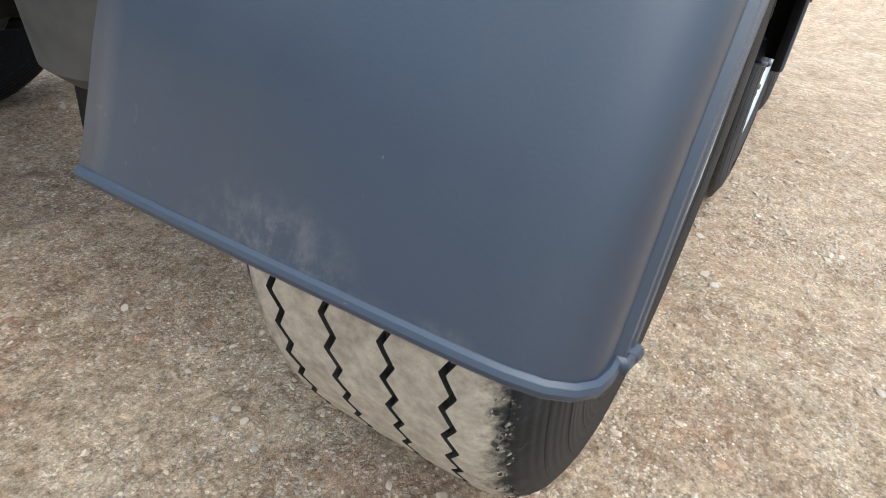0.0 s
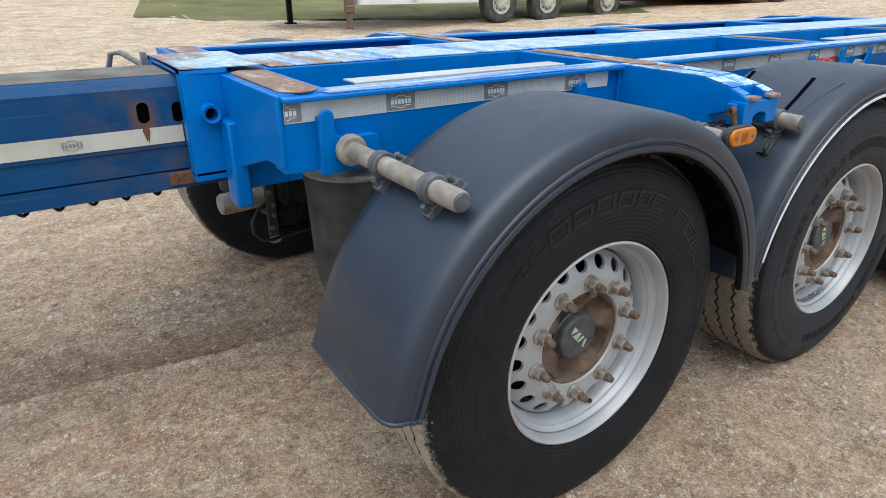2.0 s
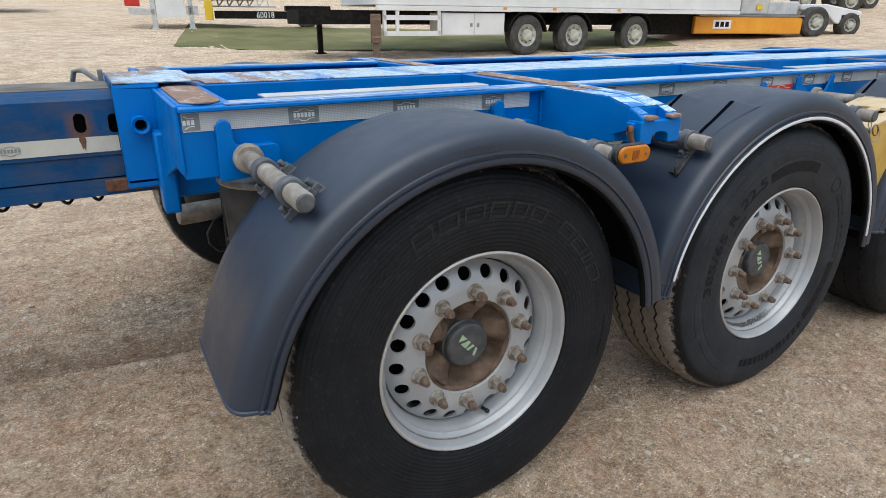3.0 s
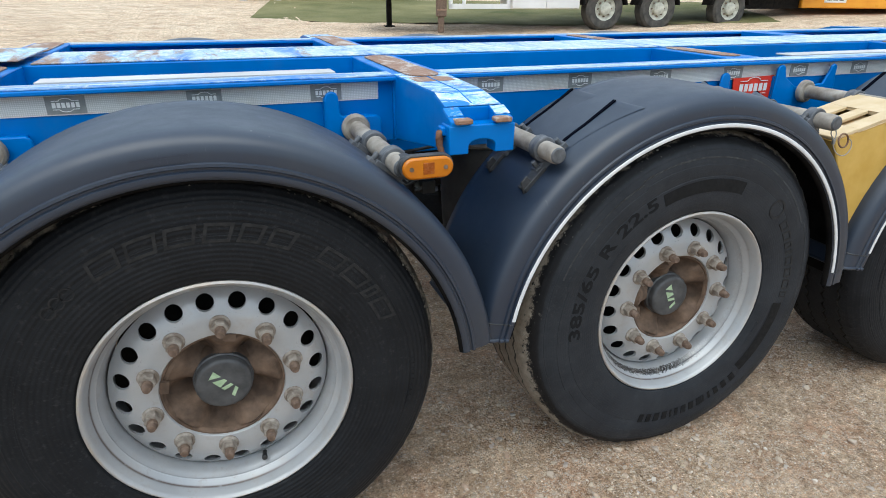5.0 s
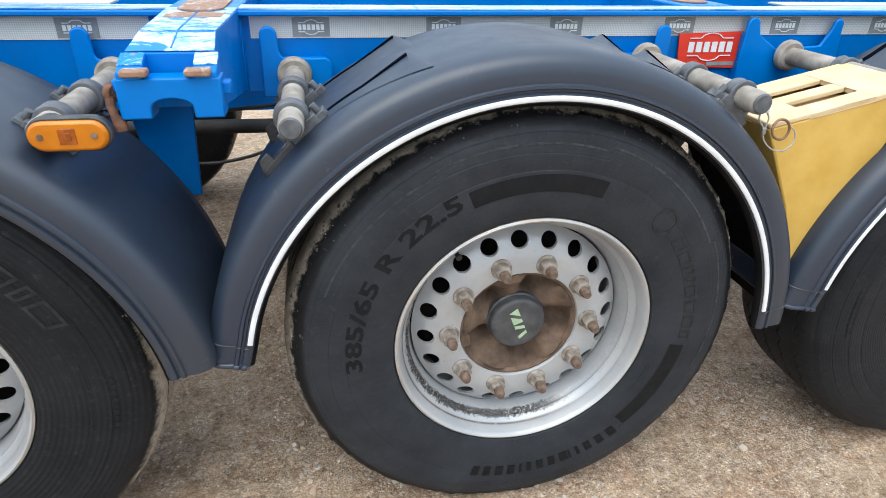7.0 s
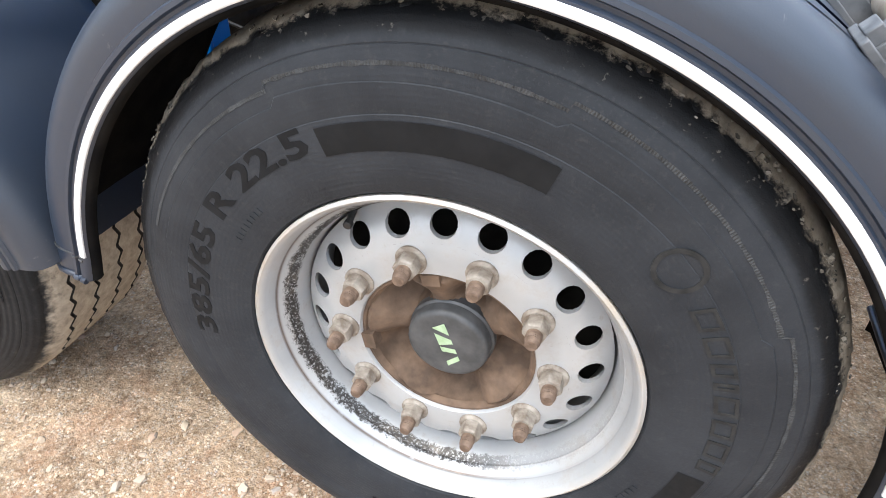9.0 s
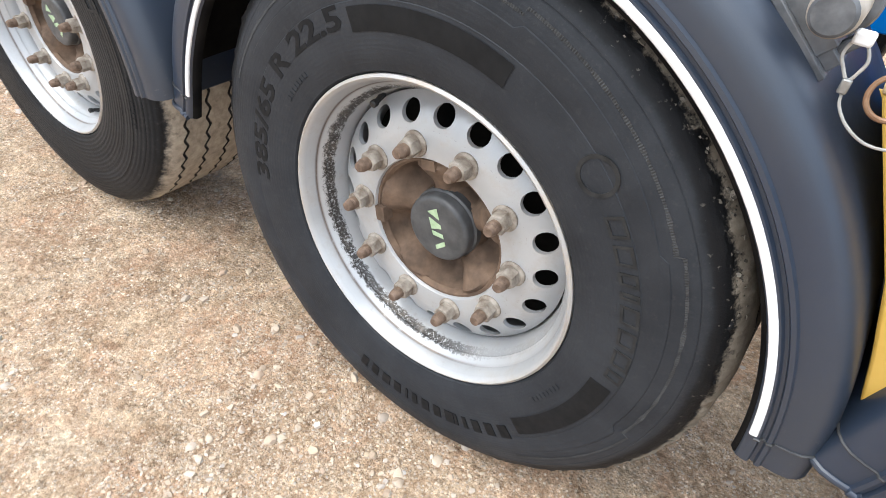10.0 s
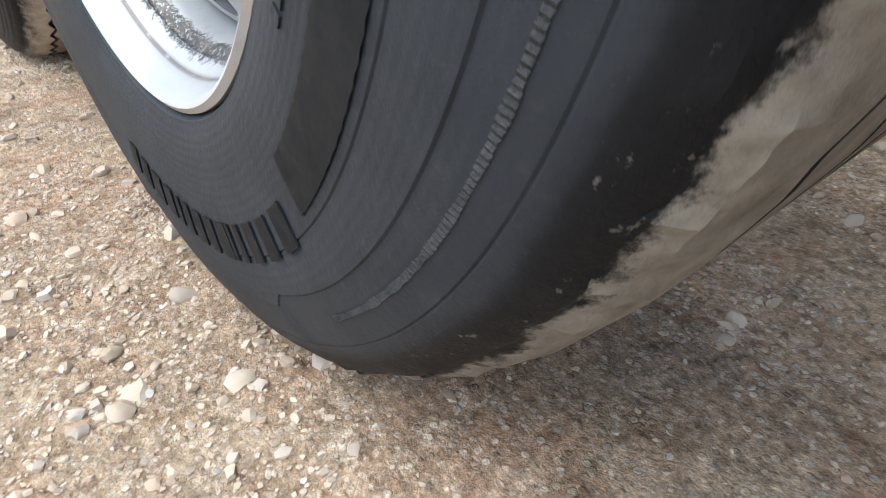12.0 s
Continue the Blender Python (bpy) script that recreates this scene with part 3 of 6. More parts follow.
# ---- ground ----


def height(x, y):
    """The yard: flat under the trailer, with shallow ruts, and rising gently far off."""
    far = max(0.0, math.hypot(x - 0.8, y - 0.6) - 4.5)
    rise = 0.062 * min(far, 90.0)
    h = 0.010 * noise.noise((x * 0.9, y * 0.9, 1.7)) + 0.004 * noise.noise((x * 6, y * 6, 4.0)) + 0.0028 * noise.noise((x * 24, y * 24, 9.0)) + 0.0022 * noise.noise((x * 62, y * 62, 2.0))
    edge = y + 0.093 * x - 1.265 - 0.016 * noise.noise((x * 2.2, 0.0, 5.0)) - 0.006 * noise.noise((x * 9.0, 0.0, 3.0))
    fade = max(0.0, min(1.0, (-0.05 - x) / 0.55))
    drop = max(0.0, min(1.0, edge / 0.055)) * max(0.0, min(1.0, (1.1 - edge) / 0.95))
    h += fade * (0.013 * math.exp(-(edge / 0.026) ** 2) - 0.050 * drop)
    if 0.0 < edge < 0.9:
        h += fade * 0.007 * noise.noise((x * 0.9, y * 21.0 + x * 1.9, 6.0)) * min(1.0, edge / 0.04)
    h += 0.006 * max(0.0, noise.noise((x * 11.0, y * 11.0, 8.0)))
    h -= 0.020 * math.exp(-((x + 0.66) ** 2 + (y - 1.90) ** 2) / 0.06)
    return h * (1.0 + 0.25 * min(far, 8)) + rise - 0.004


def axis_steps(lo, hi, near, step, far):
    out = [lo]
    while out[-1] < hi:
        out.append(out[-1] + step)
    g = step
    a, b = lo, out[-1]
    left, right = [], []
    while b < far or a > -far:
        g *= 1.22
        a -= g
        b += g
        left.append(a)
        right.append(b)
    return left[::-1] + out + right


def ground():
    xs, ys = axis_steps(-1.8, 2.8, 0, 0.010, 900), axis_steps(-0.9, 3.0, 0, 0.010, 900)
    v = [(x, y, height(x, y)) for y in ys for x in xs]
    w = len(xs)
    f = [(j * w + i, j * w + i + 1, (j + 1) * w + i + 1, (j + 1) * w + i) for j in range(len(ys) - 1) for i in range(w - 1)]
    me = bpy.data.meshes.new("ground")
    me.from_pydata(v, [], f)
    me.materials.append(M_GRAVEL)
    me.shade_smooth()
    return tagged(new("ground", me), "compacted sandy gravel yard with ruts and scattered pebbles", "ground", kind="structure")


ICO = None


def stone_field(name, count, region, sizes, seed, label, clump, sunk=0.42):
    """Loose stones, rounded and broken, strewn in patches over a stretch of the yard, as one mesh."""
    rng = random.Random(seed)
    bm = bmesh.new()
    bmesh.ops.create_icosphere(bm, subdivisions=2 if 0.012 < sizes[1] < 0.02 else 1, radius=1.0)
    bv, bf = [tuple(p.co) for p in bm.verts], [tuple(q.index for q in p.verts) for p in bm.faces]
    bm.free()
    v, f = [], []
    x0, x1, y0, y1 = region
    for _ in range(count):
        x, y = rng.uniform(x0, x1), rng.uniform(y0, y1)
        s = sizes[0] + (sizes[1] - sizes[0]) * rng.random() ** 3.5
        if noise.noise((x * 2.3, y * 2.3, 0.3)) + 0.9 * noise.noise((x * 8, y * 8, 2.3)) + rng.uniform(-0.35, 0.35) < clump:
            continue
        if x < 0.0 and -0.02 < y + 0.093 * x - 1.265 < 0.36 and rng.random() < 0.86:
            continue
        turn = Euler((rng.uniform(-0.4, 0.4), rng.uniform(-0.4, 0.4), rng.uniform(0, 6.28))).to_matrix()
        sx, sy, sz = s * rng.uniform(0.85, 1.4), s * rng.uniform(0.70, 1.0), s * rng.uniform(0.42, 0.70)
        broken = rng.uniform(0.58, 0.82) if rng.random() < 0.5 else 1.0
        seed_at = rng.uniform(0, 50)
        k, z = len(v), height(x, y) + sz * (1 - 2 * sunk)
        for p in bv:
            c = [max(-broken, min(broken, a)) for a in p]
            q = turn @ Vector((c[0] * sx, c[1] * sy, c[2] * sz)) * (1.0 + 0.34 * noise.noise((p[0] * 1.5 + seed_at, p[1] * 1.5, p[2] * 1.5)))
            v.append((x + q[0], y + q[1], z + q[2]))
        f += [tuple(k + i for i in q) for q in bf]
    me = bpy.data.meshes.new(name)
    me.from_pydata(v, [], f)
    me.materials.append(M_PEBBLE)
    me.shade_smooth()
    me.set_sharp_from_angle(angle=radians(30))
    return tagged(new(name, me), label, "gravel", kind="stuff")


# ---- wheel ----
HUB_Z = 0.515
GUARD_Z = 0.472


def tyre_half():
    return [(0.283, -0.006), (0.292, -0.014), (0.2985, -0.0275), (0.303, -0.0345), (0.309, -0.036), (0.315, -0.039), (0.340, -0.0425), (0.372, -0.0445), (0.405, -0.0448), (0.4062, -0.0438), (0.4074, -0.0443), (0.440, -0.0430), (0.4412, -0.0415), (0.4426, -0.0416), (0.462, -0.0380), (0.478, -0.0328), (0.4790, -0.0314), (0.4804, -0.0316), (0.497, -0.0242), (0.508, -0.0150), (0.512, -0.0070)]


def flatten(shape):
    """Lets the tyre sit on the ground: its foot is pressed flat and bulges a little."""
    out = []
    for x, y, z in shape.v:
        if z < -HUB_Z + 0.004:
            d = -HUB_Z + 0.004 - z
            y += d * 0.5 * (-1 if y < 0.145 else 1)
            z += d
        out.append((x, y, z))
    shape.v = out


def spiral(a):
    """Radial offset of the side wall's ribs: short spirals with a step between them."""
    return 0.010 * (((math.degrees(a) + 17) / 45.0) % 1 - 0.5)


def tyre_shape(grooves, zig, chew, seed):
    """A tyre about the y axis; the tread is cut by zigzag grooves; chew: how ragged the worn shoulder edge is."""
    s = Shape()
    mid = 0.145
    segs = 240
    side = tyre_half()
    # zigzag step rings on the side wall
    def ring(r, y, a, k):
        if zig and 11 <= k <= 14:
            r += spiral(a)
        if chew and k >= 19:
            n1 = noise.noise((math.cos(a) * 14, math.sin(a) * 14, seed))
            n2 = noise.noise((math.cos(a) * 45, math.sin(a) * 45, seed + 3))
            y -= 0.7 * chew * abs(0.5 * n1 + 0.6 * n2)
            r += chew * 0.4 * n2
        return r, y
    s.lathe(side, segs, 0, bulge=ring)
    s.lathe([(r, 2 * mid - y) for r, y in reversed(side)], segs, 0)
    # tread: ribs between zigzag grooves
    n = 800
    edges = [(-0.012, 0.498), (-0.009, 0.508), (-0.006, 0.512), (0.006, 0.5215), (0.020, 0.5262)]
    prof = [("e", y, r) for y, r in edges]
    for g in grooves:
        prof += [("g", g - 0.0040, 0.5300), ("d", g - 0.0024, 0.5185), ("d", g + 0.0024, 0.5185), ("g", g + 0.0040, 0.5300)]
    prof += [("e", 2 * mid - y, r) for y, r in reversed(edges)]
    k = len(s.v)
    w = len(prof)
    for i in range(n):
        a = 2 * math.pi * i / n
        tri = abs((i * 0.167) % 2 - 1) * 2 - 1
        for kind, y, r in prof:
            yy = y + (0.0062 * tri if kind != "e" else 0)
            rr = r + 0.0008 * noise.noise((math.cos(a) * 9, y * 30, math.sin(a) * 9))
            if chew and kind == "e" and y < mid:
                lump = noise.noise((math.cos(a) * 26, y * 60, math.sin(a) * 26 + seed)) + 0.7 * noise.noise((math.cos(a) * 75, y * 120, math.sin(a) * 75 + seed))
                rr += 0.35 * chew * lump
                yy -= 0.5 * chew * abs(lump)
            s.v.append((rr * math.cos(a), yy, rr * math.sin(a)))
    for i in range(n):
        j = (i + 1) % n
        for c in range(w - 1):
            dark = prof[c][0] == "d" or prof[c + 1][0] == "d"
            s.face((k + i * w + c, k + i * w + c + 1, k + j * w + c + 1, k + j * w + c), 1 if dark else 0)
    flatten(s)
    return s


def side_y(r):
    """Where the outer side wall lies at a radius."""
    pts = tyre_half()
    for (r0, y0), (r1, y1) in zip(pts, pts[1:]):
        if r0 <= r <= r1:
            return y0 + (y1 - y0) * (r - r0) / (r1 - r0)
    return pts[-1][1]


def wrap(verts, faces, r0, start, proud, slot, shape, flip=1):
    """Bends flat letters (x along, y up) round the side wall at radius r0, from the angle start (degrees, clockwise as seen from outside)."""
    out = []
    for x, y, z in verts:
        r = r0 + y
        a = radians(start) - flip * x / r0
        if flip < 0:
            r = r0 - y
        out.append((r * math.cos(a), side_y(r) - proud - z, r * math.sin(a)))
    shape.add(out, faces, slot)


def blocks(widths, gap, h, slant, hollow):
    """A row of letter-sized plain blocks; hollow ones are frames."""
    v, f, x = [], [], 0.0

    def bar(x0, x1, y0, y1):
        k = len(v)
        steps = max(1, round((x1 - x0) / 0.012))
        for i in range(steps + 1):
            for y in (y0, y1):
                for z in (0.0, 0.0012):
                    xx = x0 + (x1 - x0) * i / steps
                    v.append((xx + slant * y, y, z))
        for i in range(steps):
            a, b = k + 4 * i, k + 4 * i + 4
            f.extend([(a + 1, b + 1, b + 3, a + 3), (a, a + 1, b + 1, b), (a + 2, b + 2, b + 3, a + 3)])
        f.extend([(k, k + 2, k + 3, k + 1), (k + 4 * steps, k + 4 * steps + 1, k + 4 * steps + 3, k + 4 * steps + 2)])

    for w in widths:
        if hollow:
            t = h * 0.16
            bar(x, x + w, 0, t)
            bar(x, x + w, h - t, h)
            bar(x, x + t, t, h - t)
            bar(x + w - t, x + w, t, h - t)
        else:
            bar(x, x + w, 0, h)
        x += w + gap
    return v, f


def rim_shape():
    s = Shape()
    s.lathe([(0.268, 0.010), (0.2800, -0.006), (0.2855, -0.024), (0.2890, -0.0325), (0.2930, -0.0350), (0.2978, -0.0318), (0.2982, -0.0240), (0.2930, -0.016)], 96, 0)
    s.lathe([(0.2857, -0.024), (0.2812, -0.013), (0.2785, -0.004), (0.2782, 0.001), (0.2705, 0.008), (0.2660, 0.012), (0.2655, 0.017), (0.2605, 0.022), (0.2570, 0.036), (0.2535, 0.054), (0.2510, 0.080), (0.2480, 0.098), (0.2475, 0.120), (0.246, 0.20), (0.27, 0.26), (0.285, 0.30)], 96, 0)
    return s


def disc_shape():
    """The wheel disc: a flat ring for the nuts, a dished flank with hand holes, in one mesh."""
    s = Shape()
    s.lathe([(0.1405, 0.045), (0.1405, 0.021), (0.1425, 0.018), (0.165, 0.0170), (0.180, 0.0172), (0.188, 0.0185), (0.1940, 0.0205)], 80, 0)
    holes, q = 20, 16
    r0, y0, r1, y1 = 0.1940, 0.0205, 0.2490, 0.056

    def on(u, w):
        r = r0 + (r1 - r0) * w
        y = y0 + (y1 - y0) * (0.30 * w + 0.70 * w * w)
        a = 2 * math.pi * (u - 0.3) / holes
        return (r * math.cos(a), y, r * math.sin(a))

    for h in range(holes):
        sq, ci = [], []
        for i in range(q):
            a = 2 * math.pi * i / q
            c, d = math.cos(a), math.sin(a)
            m = max(abs(c), abs(d))
            sq.append((h + 0.5 + 0.5 * c / m, 0.5 + 0.5 * d / m))
            ci.append((h + 0.5 + 0.29 * c, 0.465 + 0.330 * d))
        ring0 = [on(*p) for p in sq]
        ring1 = [on(*p) for p in ci]
        ring2 = [(x * 0.998, y + 0.009, z * 0.998) for x, y, z in ring1]
        f = [(i, (i + 1) % q, q + (i + 1) % q, q + i) for i in range(q)]
        f += [(q + i, q + (i + 1) % q, 2 * q + (i + 1) % q, 2 * q + i) for i in range(q)]
        s.add(ring0 + ring1 + ring2, f, 0)
    return s


def hub_shape():
    s = Shape()

    def lobes(r, y, a, k):
        w = 0.5 + 0.5 * math.cos(5 * a + 0.6)
        if 2 <= k <= 5:
            y += 0.060 * (w ** 1.6) - 0.016
        return r, y

    s.lathe([(0.1412, 0.042), (0.138, 0.031), (0.126, 0.034), (0.106, 0.048), (0.088, 0.060), (0.074, 0.062), (0.068, 0.056), (0.0, 0.056)], 60, 0, bulge=lobes)
    s.lathe([(0.1300, 0.033), (0.1355, 0.0235), (0.1412, 0.0245)], 60, 0)
    s.box(-0.015, 0.015, 0.016, 0.040, -0.1405, -0.120, 0, pose(0, 0, 0, 0, 8, 0))
    s.box(-0.014, 0.014, 0.016, 0.040, -0.1405, -0.122, 0, pose(0, 0, 0, 0, 98, 0))
    return s


def cap_shape():
    s = Shape()
    s.lathe([(0.0700, 0.066), (0.0700, 0.052), (0.0665, 0.049), (0.0660, 0.034), (0.0645, 0.0295), (0.0605, 0.0268), (0.056, 0.0260), (0.0, 0.0255)], 48, 0)
    return s


def nut_shape():
    s = Shape()
    s.lathe([(0.0, 0.033), (0.0238, 0.033), (0.0238, 0.0295), (0.0200, 0.026), (0.0, 0.026)], 20, 0)
    hexa = [(0.0186 * math.cos(radians(60 * i)), 0.0186 * math.sin(radians(60 * i))) for i in range(6)]
    hexb = [(0.92 * x, 0.92 * z) for x, z in hexa]
    s.hull([(x, 0.027, z) for x, z in hexa], [(x, 0.008, z) for x, z in hexa], 0)
    s.hull([(x, 0.008, z) for x, z in hexa], [(x, 0.004, z) for x, z in hexb], 0)
    s.lathe([(0.0, 0.010), (0.0115, 0.008), (0.0118, -0.004), (0.0108, -0.0055), (0.0118, -0.007), (0.0108, -0.0085), (0.0115, -0.010), (0.0100, -0.0145), (0.0085, -0.019), (0.0, -0.0200)], 16, 1)
    return s


def flake_shape(count, seed):
    """Small torn scraps of rubber along the shoulder of the tread."""
    rng = random.Random(seed)
    s = Shape()
    for _ in range(count):
        a = rng.uniform(0, 2 * math.pi)
        if noise.noise((math.cos(a) * 3, math.sin(a) * 3, seed)) + rng.uniform(-0.3, 0.3) < -0.05 or a > 4.2 or a < 0.25:
            continue
        r = rng.uniform(0.506, 0.524)
        y = -0.017 + (r - 0.506) * 1.1 + rng.uniform(0.0, 0.004)
        size = 0.0012 + 0.0032 * rng.random() ** 2
        m = Matrix.Translation((r * math.cos(a), y, r * math.sin(a))) @ Matrix.Rotation(-a, 4, "Y") @ Euler((rng.uniform(-0.3, 0.3), rng.uniform(-0.2, 0.2), -0.9 + rng.uniform(-0.3, 0.3))).to_matrix().to_4x4()
        pts = [(size * rng.uniform(0.5, 1.2) * math.cos(t), size * rng.uniform(0.7, 1.6) * math.sin(t)) for t in (0, 0.8, 1.5, 2.3, 3.1, 4.0, 4.7, 5.5)]
        low = [m @ Vector((0.0, p, q)) for p, q in pts]
        high = [m @ Vector((0.0010, p * 0.8, q * 0.8)) for p, q in pts]
        s.hull(low, high)
    return s


def wheel(tyre_kind, turn, parent):
    """One wheel: disc with its tyre, rim, hub, cap, ten nuts and valve. turn: degrees by which hub and nuts are turned."""
    if "disc" not in SHARED:
        SHARED["disc"] = disc_shape().mesh("wheel", M_RIM, 42)
        SHARED["rim"] = rim_shape().mesh("rim", M_RIM, 40)
        SHARED["rim_marked"] = rim_shape().mesh("rim", M_RIM_MARKED, 40)
        SHARED["hub"] = hub_shape().mesh("hub", M_HUB, 50)
        SHARED["cap"] = cap_shape().mesh("hub_cap", M_CAP, 40)
        SHARED["nut"] = nut_shape().mesh("nut", [M_NUT, M_STUD], 30)
        drum = Shape().lathe([(0.0, 0.14), (0.222, 0.14), (0.243, 0.125), (0.243, 0.30), (0.0, 0.30)], 40, 0)
        SHARED["drum"] = drum.mesh("brake_drum", M_DARK)
        valve = Shape().tube([(0.254, 0.048, 0), (0.250, 0.036, 0), (0.247, 0.026, 0), (0.2465, 0.0245, 0), (0.2455, 0.016, 0), (0.2453, 0.0145, 0)], [0.0062, 0.0052, 0.0048, 0.0068, 0.0068, 0.0050], 10)
        SHARED["valve"] = valve.mesh("valve", M_CABLE)
        w = Shape()
        h, lean = 0.0115, 0.004
        for pts in (((-0.047, h), (-0.024, h), (-0.033, -h)), ((-0.022, -h), (-0.0145, h), (-0.0065, h), (0.002, -h)), ((0.005, h), (0.0135, h), (0.0145, -h), (0.005, -h)), ((0.019, h), (0.028, h), (0.045, -h), (0.036, -h))):
            low = [(x + lean * z / h, 0.0254, z) for x, z in pts]
            w.hull(low, [(x, 0.0249, z) for x, y, z in low])
        SHARED["mark"] = w.mesh("cap_mark", M_GREEN)
    root = part("wheel", SHARED["disc"], None, parent)
    kind = tyre_kind
    mat = {"worn": M_TYRE_A, "cracked": M_TYRE_B, "dark_tread": M_TYRE_C}[kind]
    key = "tyre_" + kind
    if key not in SHARED:
        if kind != "cracked":
            SHARED[key] = tyre_shape([0.045, 0.110, 0.178, 0.243], False, 0.005, 2.0).mesh("tyre", [mat, M_GROOVE], 28)
        else:
            SHARED[key] = tyre_shape([0.050, 0.113, 0.176, 0.238], True, 0.010, 7.0).mesh("tyre", [mat, M_GROOVE], 28)
    tyre = part("tyre", SHARED[key], None, root, {"worn": "worn dusty truck tyre with zigzag grooves", "cracked": "cracked truck tyre with a ragged muddy shoulder", "dark_tread": "plain black truck tyre with a dark tread"}[kind])
    if ("flakes", kind) not in SHARED:
        SHARED["flakes", kind] = flake_shape(900, 8.0 if kind == "cracked" else 3.0).mesh("torn_rubber", M_FLAKE)
    if kind != "dark_tread":
        tagged(part("torn_rubber", SHARED["flakes", kind], None, root), "torn dusty scraps of rubber", kind="stuff")
    if kind == "cracked":
        part("rim", SHARED["rim_marked"], None, root, "silver rim with black residue in its well")
    else:
        part("rim", SHARED["rim"], None, root)
    part("brake_drum", SHARED["drum"], None, root)
    part("hub", SHARED["hub"], None, root, "dusty brown cast hub", at=pose(0, 0, 0, 0, -turn, 0))
    cap = part("hub_cap", SHARED["cap"], None, root, "dark grey plastic hub cap")
    part("cap_mark", SHARED["mark"], None, root, "pale green printed mark", at=pose(0, 0, 0, 0, 0, 0))
    for i in range(10):
        a = radians(turn + 36 * i)
        part("nut", SHARED["nut"], None, root, at=pose(0.1675 * math.cos(a), -0.0145, 0.1675 * math.sin(a), 0, 37 * i, 0))
    return root


def band(shape, a0, a1, r0, r1, slot=0):
    """A ribbed sector on the side wall, a shade proud of it, made of fine ridges."""
    n = max(8, round(abs(a1 - a0) / 0.9))
    v, f = [], []
    rows = 6
    for i in range(n + 1):
        a = radians(a0 + (a1 - a0) * i / n)
        for j in range(rows + 1):
            r = r0 + (r1 - r0) * j / rows
            y = side_y(r) - (0.0016 if i % 2 else 0.0007)
            v.append((r * math.cos(a), y, r * math.sin(a)))
    for i in range(n):
        for j in range(rows):
            k = i * (rows + 1) + j
            f.append((k, k + 1, k + rows + 2, k + rows + 1))
    shape.add(v, f, slot)


def letters(root, widths, gap, h, slant, hollow, r0, start, proud, mat, name="raised_letter"):
    """Plain letter-sized shapes round the side wall, each a part of its own."""
    x = 0.0
    for w in widths:
        v, f = blocks([w], gap, h, slant, hollow)
        s = Shape()
        wrap([(p[0] + x, p[1], p[2]) for p in v], f, r0, start, proud, 0, s)
        part(name, s, mat, root)
        x += w + gap


def raised_ring(root, r, a, size, mat):
    ring = [(size, 0), (size, -0.0014), (size * 0.8, -0.0014), (size * 0.8, 0)]
    s = Shape().lathe(ring, 30, 0, pose(r * math.cos(radians(a)), side_y(r) + 0.0002, r * math.sin(radians(a))))
    part("raised_ring", s, mat, root)


def tyre_marks_worn(wheel_root):
    letters(wheel_root, [0.060, 0.058, 0.058, 0.054, 0.046, 0.050], 0.013, 0.042, 0.22, True, 0.392, 121, 0.0006, M_RAISED)
    letters(wheel_root, [0.054, 0.058, 0.022, 0.058], 0.013, 0.042, 0.22, True, 0.392, 55, 0.0006, M_RAISED)
    for k in range(3):
        raised_ring(wheel_root, 0.408, 128.5 + 3.6 * k, 0.0145, M_RAISED)
    letters(wheel_root, [0.012] * 9, 0.004, 0.010, 0, False, 0.445, 2, 0.0004, M_TYRE_A, "small_mark")


